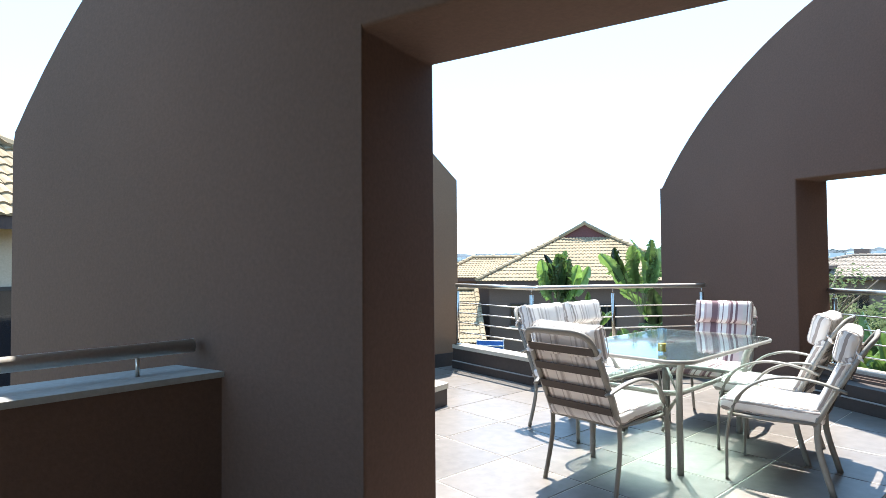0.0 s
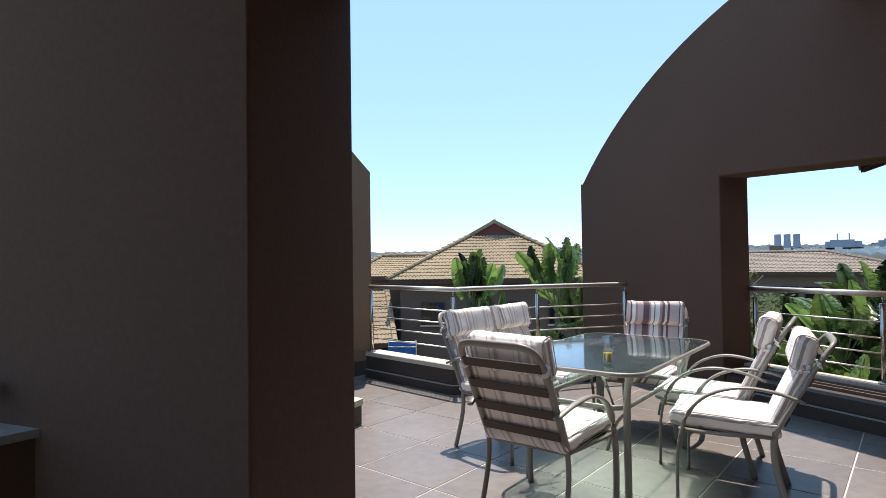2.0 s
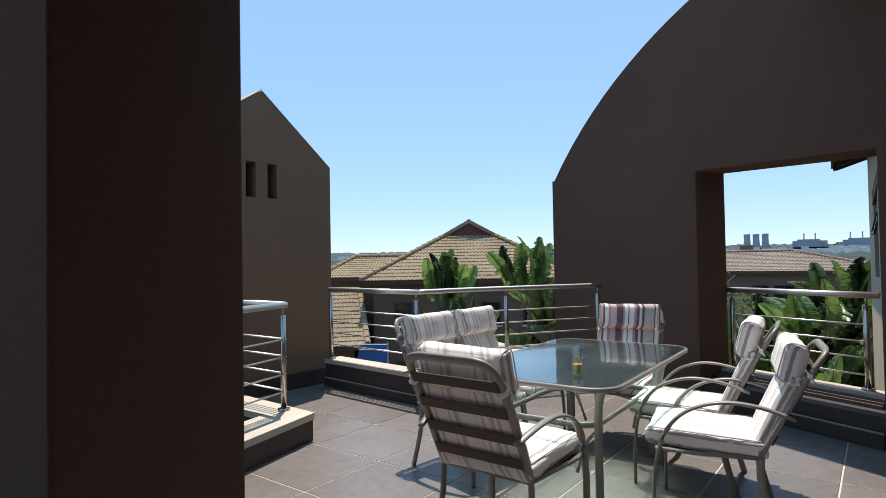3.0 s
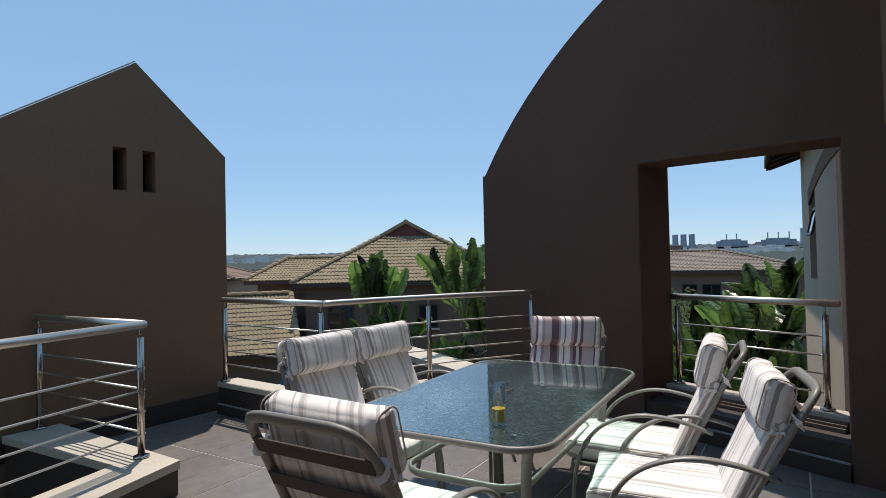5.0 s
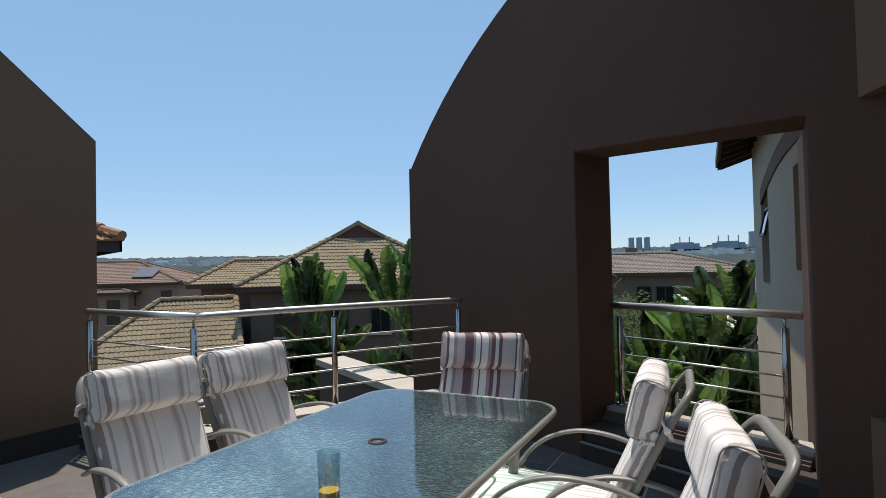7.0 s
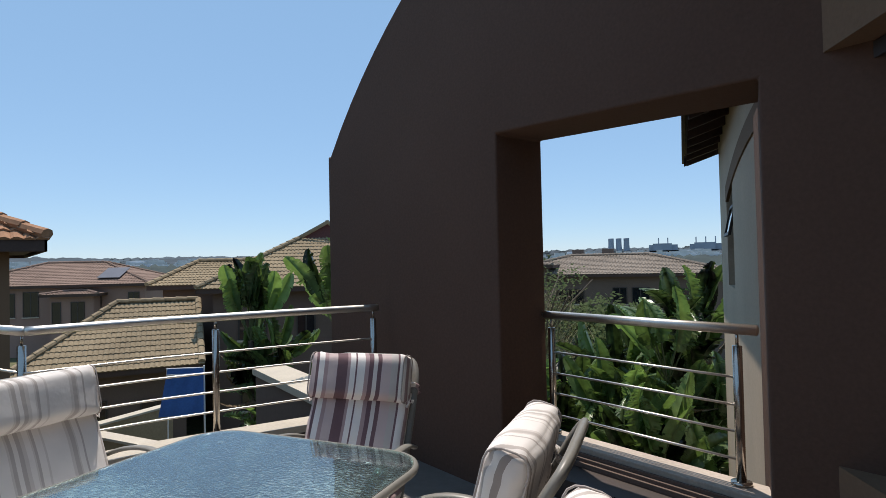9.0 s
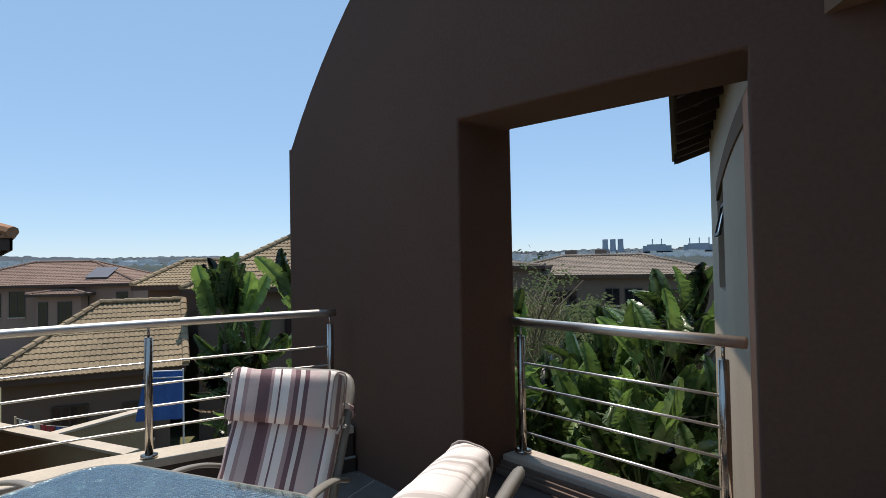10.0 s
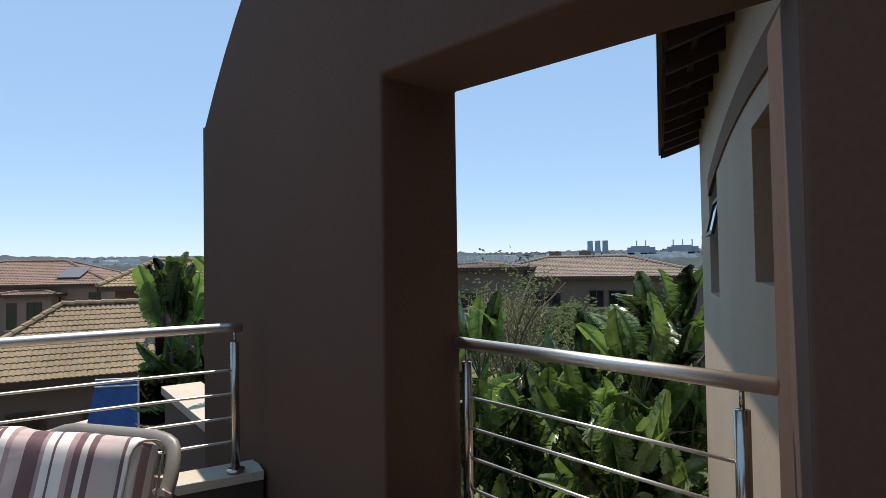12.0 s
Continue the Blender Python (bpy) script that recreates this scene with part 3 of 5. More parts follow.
# ---- furniture ----
def make_chair(cushion_cloth, seat_cloth, label, squash=1.0):
    lean = Matrix.Translation((0, -0.20, 0.40)) @ Matrix.Diagonal((1, 1, squash, 1)) @ Matrix.Translation((0, 0.20, -0.40))
    chair = thing("garden_chair", label, "chair", group="chairs round the table")
    back = [(-0.235, -0.20, 0.40), (-0.236, -0.285, 0.58), (-0.233, -0.385, 0.78)]
    corner = [(-0.224, -0.428, 0.855), (-0.195, -0.458, 0.898), (-0.13, -0.467, 0.911)]
    left = smooth_line(back + corner, 3)
    loop = left + [Vector((-p.x, p.y, p.z)) for p in reversed(left)]
    part("back_frame", tube([lean @ p for p in loop], 0.020, 0.013, n=10, up=(0, 1, 0.5)), powder, chair, smooth=True)
    for s in (-1, 1):
        leg = smooth_line([(s * 0.235, -0.20, 0.42), (s * 0.24, -0.20, 0.25), (s * 0.248, -0.265, 0.0)], 4)
        part("rear_leg", tube(leg, 0.017, 0.012, n=8, up=(1, 0, 0)), powder, chair, smooth=True)
        arm = smooth_line([(s * 0.252, -0.335, 0.575), (s * 0.280, -0.20, 0.622), (s * 0.292, -0.04, 0.632), (s * 0.290, 0.11, 0.575), (s * 0.284, 0.205, 0.46),
                           (s * 0.278, 0.252, 0.28), (s * 0.272, 0.26, 0.0)], 5)
        part("arm", tube(arm, 0.019, 0.009, n=8, up=(0, -0.5, 1)), powder, chair, smooth=True)
        part("side_bar", tube([(s * 0.235, -0.20, 0.385), (s * 0.24, 0.03, 0.375), (s * 0.272, 0.25, 0.385)], 0.014, 0.011, n=8), powder, chair, smooth=True)
    part("front_bar", tube([(-0.272, 0.24, 0.385), (0.272, 0.24, 0.385)], 0.012, n=8), powder, chair, smooth=True)
    part("rear_bar", tube([(-0.235, -0.20, 0.385), (0.235, -0.20, 0.385)], 0.012, n=8), powder, chair, smooth=True)
    for z in (0.47, 0.58, 0.695, 0.81):
        y = -0.222 - (z - 0.40) * 0.475
        m = lean @ pose(0, y, z, 26, 0, 0)
        part("strap", new_box((-0.228, -0.003, -0.025), (0.228, 0.003, 0.025), m, 0.002), strap_cloth, chair, "dark webbing strap")
    part("seat_sling", new_box((-0.235, -0.19, 0.372), (0.235, 0.23, 0.380)), strap_cloth, chair)
    still = Matrix.Identity(4)
    seat = part("seat_cushion", pillow((0.49, 0.52, 0.085), still, seed=1), seat_cloth, chair, "striped seat cushion", True)
    piping(seat, (0.49, 0.52, 0.085), piping_cloth)
    seat.matrix_local = pose(0, 0.035, 0.428, 2, 0, 0)
    rest = part("back_cushion", pillow((0.462, 0.058, 0.41), still, 0.004, seed=2), cushion_cloth, chair, "striped back cushion", True)
    rest.matrix_local = lean @ pose(0, -0.266, 0.603, 25, 0, 0)
    head = part("head_cushion", pillow((0.470, 0.108, 0.192), still, bulge=0.20, seed=3), cushion_cloth, chair, "striped head cushion tied on", True)
    piping(head, (0.470, 0.108, 0.192), piping_cloth)
    head.matrix_local = lean @ pose(0, -0.335, 0.850, 15, 0, 0)
    for s in (-1, 1):
        ring = [(s * 0.2335 + 0.024 * math.cos(a), -0.395 + 0.012 * math.sin(a), 0.80 + 0.020 * math.sin(a)) for a in (k * math.pi / 5 for k in range(10))]
        part("tie", tube([lean @ Vector(p) for p in ring], 0.004, 0.013, n=6, closed=True, up=(0, 0.5, 1)), cushion_cloth, chair, "short cloth tie")
        bow = [(s * 0.230, -0.33, 0.752), (s * 0.244, -0.32, 0.765), (s * 0.237, -0.305, 0.745), (s * 0.230, -0.33, 0.752), (s * 0.242, -0.355, 0.758), (s * 0.235, -0.36, 0.735)]
        part("bow", tube([lean @ Vector(p) for p in bow], 0.006, n=5), cushion_cloth, chair, "knotted cloth bow")
    return chair


def seat_pose(x, y, facing):
    return pose(x, y, 0.0, 0, 0, facing - 90) @ Matrix.Diagonal((0.96, 1, 1, 1))


CHAIRS = ((2.417, 4.255, 289), (2.92, 4.47, 293), (3.46, 3.43, 121))
chair = make_chair(cushion_cloth, seat_cloth, "taupe metal garden armchair with softly striped cream cushions")
chair.matrix_basis = seat_pose(2.085, 3.29, 25)
for c in CHAIRS:
    copy_thing(chair, seat_pose(*c))
low_chair = make_chair(cushion_cloth, seat_cloth, "taupe metal garden armchair with sagging softly striped cream cushions", 0.925)
low_chair.matrix_basis = seat_pose(3.13, 3.01, 126)
end_chair = make_chair(plum_cloth, plum_seat_cloth, "taupe metal garden armchair with plum striped cushions")
end_chair.matrix_basis = seat_pose(3.603, 4.14, 212)


def rounded_rect(hx, hy, r, z, n=8):
    out = []
    for cx, cy, a0 in ((hx - r, hy - r, 0), (-hx + r, hy - r, 90), (-hx + r, -hy + r, 180), (hx - r, -hy + r, 270)):
        out += [(cx + r * math.cos(radians(a0 + 90 * k / n)), cy + r * math.sin(radians(a0 + 90 * k / n)), z) for k in range(n + 1)]
    return out


table = thing("patio_table", "rectangular patio table with pebbled glass top and taupe frame", "table", pose(2.872, 3.70, 0, 0, 0, 27))
outline = [(x, y) for x, y, _ in rounded_rect(0.745, 0.445, 0.14, 0)]
top = part("glass_top", slab(bmesh.new(), outline, lambda a, b: (a, b, 0.714), (0, 0, 0.007)), table_glass, table, "pebbled bluish safety glass")
top.data.materials.append(pebbled_glass)
for poly in top.data.polygons:
    poly.material_index = 1 if poly.normal.z < -0.5 else 0
top.visible_shadow = False
# added sheet below the glass, which itself casts no shadow
film = bmesh.new()
film.faces.new([film.verts.new((x * 0.99, y * 0.99, 0.7115)) for x, y in outline])
part("shadow_sheet", film, shadow_film, table, "added tinted sheet that gives the glass a mottled shadow")
part("rim", tube(rounded_rect(0.75, 0.45, 0.145, 0.708), 0.010, 0.013, n=8, closed=True), powder, table, smooth=True)
for sx in (-1, 1):
    for sy in (-1, 1):
        leg = smooth_line([(sx * 0.60, sy * 0.36, 0.70), (sx * 0.545, sy * 0.315, 0.60), (sx * 0.52, sy * 0.30, 0.40), (sx * 0.53, sy * 0.305, 0.0)], 4)
        part("leg", tube(leg, 0.021, 0.016, n=10, up=(sx, 0, 0)), powder, table, smooth=True)
        brace = smooth_line([(sx * 0.52, sy * 0.29, 0.46), (sx * 0.44, sy * 0.20, 0.36), (sx * 0.46, sy * 0.16, 0.22)], 4)
        part("brace", tube(brace, 0.014, 0.008, n=6), powder, table, smooth=True)
part("stretcher_ring", tube(rounded_rect(0.50, 0.27, 0.12, 0.47), 0.008, 0.016, n=8, closed=True), powder, table, smooth=True)
part("umbrella_collar", tube([(0.028 * math.cos(k * math.pi / 8), 0.028 * math.sin(k * math.pi / 8), 0.7225) for k in range(16)], 0.006, 0.003, n=6, closed=True), frame_metal, table, "dark umbrella hole ring")
for k in ((0.62, 0.30), (-0.62, 0.30), (0.62, -0.30), (-0.62, -0.30)):
    part("glass_pad", tube([(k[0], k[1], 0.703), (k[0], k[1], 0.713)], 0.012, n=10), frame_metal, table)


def ring_solid(bm, profile, n=24):
    rows = [[bm.verts.new((r * math.cos(2 * math.pi * k / n), r * math.sin(2 * math.pi * k / n), z)) for k in range(n)] for r, z in profile]
    for a, b in zip(rows, rows[1:]):
        for k in range(n):
            bm.faces.new((a[k], a[(k + 1) % n], b[(k + 1) % n], b[k]))
    bm.faces.new(rows[0][::-1])
    bm.faces.new(rows[-1])
    bmesh.ops.recalc_face_normals(bm, faces=bm.faces[:])
    return bm


tumbler = thing("highball_glass", "tall clear glass one third full of yellow juice", "glass", pose(2.485, 3.27, 0.7215))
g = part("tumbler", ring_solid(bmesh.new(), [(0.024, 0), (0.0255, 0.004), (0.0285, 0.155), (0.0265, 0.155), (0.0245, 0.014), (0.02, 0.012)]), clear_glass, tumbler, smooth=True)
j = part("juice", ring_solid(bmesh.new(), [(0.0235, 0.0145), (0.0247, 0.062)]), juice, tumbler, "yellow juice")
g.visible_shadow = False


# ---- neighbours: roofs and houses ----
def tiled_slope(bm, origin, across, up, inside, width, height, tile=0.17, course=0.33, lift=0.035):
    """Lays rolled roof tiles, course over course, on a slope; inside(a, b) says where the slope is."""
    nrm = across.cross(up).normalized()
    rows, cols = int(height / course) + 1, int(width / tile) + 1
    prof = ((0.0, 0.0), (0.25, 0.75), (0.5, 1.0), (0.75, 0.55), (1.0, 0.0))
    verts, faces = [], []
    for r in range(rows):
        for c in range(cols):
            a0, b0 = c * tile, r * course
            if not inside(a0 + tile / 2, b0 + course / 2):
                continue
            jit = random.uniform(-0.006, 0.006)
            k = len(verts)
            for s, h in prof:
                p = origin + across * (a0 + s * tile) + up * (b0 - 0.03)
                verts.append(p + nrm * (0.012 + jit))
                verts.append(p + nrm * (0.03 + h * lift + jit))
                verts.append(p + up * (course + 0.02) + nrm * (0.0 + h * lift * 0.9 + jit))
            for i in range(4):
                q = k + i * 3
                faces.append((q, q + 3, q + 4, q + 1))
                faces.append((q + 1, q + 4, q + 5, q + 2))
    base = [bm.verts.new(v) for v in verts]
    for fc in faces:
        bm.faces.new([base[i] for i in fc])


def ridge_caps(pts, mat, parent, r=0.13):
    bm = bmesh.new()
    for a, b in zip(pts, pts[1:]):
        a, b = Vector(a), Vector(b)
        n = max(1, int((b - a).length / 0.42))
        for i in range(n):
            p, q = a.lerp(b, i / n), a.lerp(b, min(1, (i + 1.08) / n))
            sweep(bm, [p + Vector((0, 0, 0.035)), q], r, r * 0.75, n=8)
    return tagged(part("ridge_tiles", bm, mat, parent), kind="stuff")


def window_unit(parent, m, w, h, panes=2, lit=None):
    """A framed window set in a wall; m puts x along the wall, -y outwards and z up."""
    bm = bmesh.new()
    loops = [[bm.verts.new(m @ Vector((sx * (w / 2 - t), y, (t if sz < 0 else h - t)))) for sx, sz in ((-1, -1), (1, -1), (1, 1), (-1, 1))] for t, y in ((0, -0.05), (0.06, -0.05), (0.06, 0.04), (0, 0.04))]
    for a, b in zip(loops, loops[1:] + loops[:1]):
        for k in range(4):
            bm.faces.new((a[k], a[(k + 1) % 4], b[(k + 1) % 4], b[k]))
    bmesh.ops.recalc_face_normals(bm, faces=bm.faces[:])
    win = part("window", bm, frame_metal, parent)
    for k in range(1, panes):
        x = -w / 2 + w * k / panes
        part("mullion", new_box((x - 0.03, -0.045, 0.061), (x + 0.03, 0.03, h - 0.061), m), frame_metal, win)
    part("pane", new_box((-w / 2 + 0.05, -0.03, 0.05), (w / 2 - 0.05, -0.015, h - 0.05), m), window_glass, win)
    if lit:
        part("blind", new_box((-w / 2 + 0.06, -0.04, h * (1 - lit)), (w / 2 - 0.06, -0.032, h - 0.06), m), cap_stone, win, "pale blind")
    part("window_sill", new_box((-w / 2 - 0.05, -0.12, -0.08), (w / 2 + 0.05, 0.02, -0.001), m), cap_stone, win)
    return win


def hip_house(name, label, x, y, turn, width, depth, eave, rise, wall_mat, roof_mat, gablet=0.0, over=0.55, base=GROUND, hip=None, hips=(1, 1), windows=(), tile=0.17, course=0.33):
    """A house with a hipped roof. Local x runs along the front, -y looks out of the front. hip: how far the ridge's ends lie in from the ends."""
    house = thing(name, label, "house", pose(x, y, 0, 0, 0, turn))
    hw, hd = width / 2, depth / 2
    bm = new_box((-hw, -hd, base), (hw, hd, eave - 0.05))
    part("wall", bm, wall_mat, house)
    W, D = hw + over, hd + over
    if gablet:                       # ridge runs front to back, a small gable tops the front hip
        front_in = (rise - gablet) / rise * W
        gz = eave + rise - gablet
        gx = W * gablet / rise
        L = math.hypot(front_in, rise - gablet)
        up = Vector((0, front_in, rise - gablet)).normalized()
        bm = bmesh.new()
        tiled_slope(bm, Vector((-W, -D, eave)), Vector((1, 0, 0)), up, lambda a, b: b < L and (W - gx) * b / L - 0.1 < a < 2 * W - (W - gx) * b / L + 0.1, 2 * W, L, tile, course)
        tagged(part("roof", bm, roof_mat, house), kind="stuff")
        Ls = math.hypot(W, rise)
        for s in (-1, 1):
            bm = bmesh.new()
            across, ups = Vector((0, s * -1.0, 0)), Vector((-s * W, 0, rise)).normalized()
            o = Vector((s * W, D if s > 0 else -D, eave))
            tiled_slope(bm, o, Vector((0, -s, 0)), ups, (lambda a, b: b < Ls and a < 2 * D - min(b / Ls * W, front_in) + 0.1) if s > 0 else
                        (lambda a, b: b < Ls and a > min(b / Ls * W, front_in) - 0.1), 2 * D, Ls, tile, course)
            tagged(part("roof", bm, roof_mat, house), kind="stuff")
        fy = -D + front_in
        for s in (-1, 1):
            ridge_caps([(s * W, -D, eave + 0.06), (s * gx, fy, gz + 0.06)], roof_mat, house)
            bm = tube([(s * (gx + 0.16), fy - 0.12, gz - 0.02), (0, fy - 0.12, eave + rise + 0.06)], 0.05, 0.10, n=6)
            part("barge_board", bm, roof_mat, house)
        ridge_caps([(0, fy, eave + rise + 0.05), (0, D, eave + rise + 0.05)], roof_mat, house)
        bm = slab(bmesh.new(), [(-gx, gz), (gx, gz), (0, eave + rise)], lambda a, b: (a, fy, b), (0, 0.1, 0))
        part("gablet", bm, maroon, house, "maroon timber gablet")
    else:                            # ridge runs along the front, hips at both ends
        hx = D if hip is None else hip
        hl, hr = hx * hips[0], hx * hips[1]
        L = math.hypot(D, rise)
        for s in (-1, 1):
            bm = bmesh.new()
            up = Vector((0, -s * D, rise)).normalized()
            tiled_slope(bm, Vector((-W if s < 0 else W, s * D, eave)), Vector((-s, 0, 0)), up,
                        (lambda a, b: b < L and hl * b / L - 0.1 < a < 2 * W - hr * b / L + 0.1) if s < 0 else
                        (lambda a, b: b < L and hr * b / L - 0.1 < a < 2 * W - hl * b / L + 0.1), 2 * W, L, tile, course)
            tagged(part("roof", bm, roof_mat, house), kind="stuff")
            hx = hr if s > 0 else hl
            Lh = math.hypot(hx, rise)
            bm = bmesh.new()
            tiled_slope(bm, Vector((s * W, -D if s > 0 else D, eave)), Vector((0, s, 0)), Vector((-s * hx, 0, rise)).normalized(),
                        lambda a, b: b < Lh and D * b / Lh - 0.1 < a < 2 * D - D * b / Lh + 0.1, 2 * D, Lh, tile, course)
            if hx > 0.3:
                tagged(part("roof", bm, roof_mat, house), kind="stuff")
            else:
                bm.free()
                part("gable_end", slab(bmesh.new(), [(-hd, eave - 0.1), (hd, eave - 0.1), (0, eave + rise - 0.12)], lambda a, b: (s * (hw - 0.1), a, b), (s * 0.1, 0, 0)), wall_mat, house)
            for q in (-1, 1):
                ridge_caps([(s * W, q * D, eave + 0.06), (s * (W - hx), 0, eave + rise + 0.06)], roof_mat, house)
        ridge_caps([(-W + hl, 0, eave + rise + 0.06), (W - hr, 0, eave + rise + 0.06)], roof_mat, house)
    # fascia, gutter and soffit
    bm = bmesh.new()
    for lo, hi in (((-W, -D, eave - 0.20), (W, -D + 0.04, eave + 0.01)), ((-W, D - 0.04, eave - 0.20), (W, D, eave + 0.01)),
                   ((-W, -D, eave - 0.20), (-W + 0.04, D, eave + 0.01)), ((W - 0.04, -D, eave - 0.20), (W, D, eave + 0.01))):
        box(bm, lo, hi)
    part("fascia", bm, timber, house, "dark brown fascia")
    part("soffit", new_box((-W + 0.05, -D + 0.05, eave - 0.13), (W - 0.05, D - 0.05, eave - 0.10)), timber, house)
    for side, a, z, w, h, panes, lit in windows:
        m = {"front": pose(a, -hd - 0.01, z), "left": pose(-hw - 0.01, a, z, 0, 0, -90), "right": pose(hw + 0.01, a, z, 0, 0, 90)}[side]
        window_unit(house, m, w, h, panes, lit)
    return house


# the hipped house across the garden: its front looks at the terrace
hip_house("hipped_house", "two-storey brown house with tan tiled roof and dark gablet", 16.45, 28.64, -28.5, 9.36, 9.0, 0.45, 2.9, house_brown, roof_tan, gablet=0.72,
          windows=(("front", -3.1, -1.75, 1.15, 1.1, 2, 0.0), ("front", -0.9, -1.75, 0.8, 1.1, 2, 0.0), ("front", 0.9, -1.75, 0.9, 1.1, 2, 0.0), ("front", 3.0, -1.75, 1.2, 1.1, 2, 0.0),
                   ("front", -3.0, -4.7, 1.2, 1.3, 2, 0.0), ("front", 0.5, -4.7, 1.6, 1.3, 3, 0.0)))
hip_house("rear_wing", "brown wing with tan hipped roof behind the hipped house", 13.58, 32.2, -28.5, 6.9, 5.0, 0.52, 1.1, house_brown, roof_tan, hip=1.6, windows=(("front", -2.6, -1.9, 0.9, 1.0, 2, 0.0),))
hip_house("garage_wing", "low brown wing with tan tiled roof and one window", 7.04, 29.24, -14.0, 5.1, 6.4, -2.28, 2.2, house_brown, roof_tan, hip=3.1, hips=(1, 0),
          windows=(("front", -0.6, -4.3, 1.1, 0.9, 2, 0.0), ("front", 1.5, -4.9, 1.0, 1.4, 2, 0.0)))
# pale pink houses further off
pink = hip_house("pink_house", "pale pink two-storey house with pinkish hipped roof", 9.66, 64.7, -30.0, 15.0, 10.0, 0.1, 1.9, house_pink, roof_pink, tile=0.24, course=0.40,
          windows=(("front", -5.2, -2.5, 0.9, 2.0, 1, 0.0), ("front", -1.4, -2.5, 1.2, 2.1, 2, 0.0), ("front", -3.0, -2.5, 0.8, 2.0, 1, 0.0), ("front", 3.4, -1.9, 1.3, 1.1, 2, 0.0), ("front", 6.6, -1.35, 0.9, 0.75, 2, 0.0)))
hip_house("bay_house", "pale pink bay with flat dark-edged roof", 9.0, 58.9, -30.0, 3.3, 2.0, -0.62, 0.22, house_pink, roof_pink, tile=0.24, course=0.40,
          windows=(("front", -1.15, -3.35, 0.7, 2.1, 1, 0.0), ("front", 0.45, -3.35, 1.05, 2.1, 2, 0.0)))
hip_house("far_left_house", "pinkish house with hipped tiled roof", -9.0, 74.0, -30.0, 15.0, 10.0, 0.3, 2.2, house_pink, roof_pink, tile=0.28, course=0.45, windows=(("front", 2.0, -4.0, 1.4, 1.3, 2, 0.0), ("front", 5.0, -4.0, 1.4, 1.3, 2, 0.0)))
# the house beyond the planted garden, through the arched wall's opening
far = hip_house("garden_house", "grey-brown two-storey house with weathered tiled roof", 41.6, 29.5, -59.0, 16.0, 10.0, 0.25, 1.35, house_grey, roof_grey, tile=0.24, course=0.40,
          windows=(("front", -5.5, -1.9, 1.5, 1.1, 2, 0.0), ("front", -2.4, -1.9, 1.9, 1.1, 3, 0.0), ("front", 1.0, -1.9, 1.0, 1.2, 2, 0.0), ("front", 2.4, -1.9, 1.2, 1.2, 2, 0.0),
                   ("front", 5.4, -1.9, 1.6, 1.1, 2, 0.0), ("front", 2.0, -5.0, 3.0, 1.9, 3, 0.0), ("front", -3.0, -5.0, 2.0, 1.5, 2, 0.0)))
for a in (-2.6, -0.2):
    part("chimney", new_box((a - 0.45, 1.2, 0.4), (a + 0.45, 2.1, 2.15), bevel=0.02), house_grey, far)
wing_house = hip_house("garden_house_wing", "grey-brown house with hipped tiled roof", 36.0, 35.5, -59.0, 8.0, 8.0, 0.95, 0.30, house_grey, roof_grey, tile=0.24, course=0.40, windows=(("front", 0.0, -2.0, 1.5, 1.1, 2, 0.0),))

at_flue = wing_house.matrix_basis.inverted() @ Vector((36.0, 32.4, 0.0))
part("flue", new_box((at_flue.x - 0.36, at_flue.y - 0.36, 0.55), (at_flue.x + 0.36, at_flue.y + 0.36, 1.86), bevel=0.03), far_white, wing_house, "pale square flue")
bm = new_box((3.5, -0.06, 0), (5.3, 0.0, 2.6))
sp = part("solar_panel", bm, panel_blue, pink, "dark solar panel on the roof slope")
sp.matrix_local = pose(0, -4.55, 0.1 + 1.0 * 1.9 / 5.55 + 0.16, -71.1, 0, 0)
# clay eave just past the gabled wall
hip_house("clay_roofed_house", "house corner with sunlit clay roof tiles", 0.73, 17.0, 0.0, 4.6, 5.0, 1.86, 1.5, gable_plaster, roof_clay, over=0.5)

# roof and window beyond the parapet at the start
hip_house("entry_side_house", "cream house with pale tiled roof beyond the parapet", -7.6, 10.9, 46.0, 9.0, 6.0, 2.05, 2.4, cream_plaster, roof_tan, windows=(("front", 2.2, -1.2, 2.2, 2.2, 3, 0.0), ("front", -1.0, -1.2, 1.6, 2.2, 2, 0.0)))

# the cream wing just outside the arched wall's opening
WING = (10.78, 6.03)
WING_TURN = 28.5
wing = thing("cream_wing", "cream plastered house wing with two tall windows and a tiled eave", "house")
wing_pos = lambda a, b: (*along(*WING, WING_TURN, a), b)
wing_in = Vector((math.sin(radians(WING_TURN)), -math.cos(radians(WING_TURN)), 0))
bm = bmesh.new()
WINDOWS = ((-2.13, -1.22, 0.98, 2.20), (-5.10, -4.25, 1.20, 2.05))
edges = [-6.15, -5.10, -4.25, -2.13, -1.22, 0.0]
for a, b in zip(edges, edges[1:]):
    hole = [w for w in WINDOWS if abs(w[0] - a) < 0.01]
    for z0, z1 in (((GROUND, hole[0][2]), (hole[0][3], 3.35)) if hole else ((GROUND, 3.35),)):
        slab(bm, [(a, z0), (b, z0), (b, z1), (a, z1)], wing_pos, wing_in * 0.3)
slab(bm, [(-0.3, GROUND), (0, GROUND), (0, 3.35), (-0.3, 3.35)], lambda a, b: Vector(wing_pos(a, b)) + wing_in * 0.301, wing_in * 4.0)
bmesh.ops.remove_doubles(bm, verts=bm.verts[:], dist=0.0005)
part("wall", bm, cream_plaster, wing)
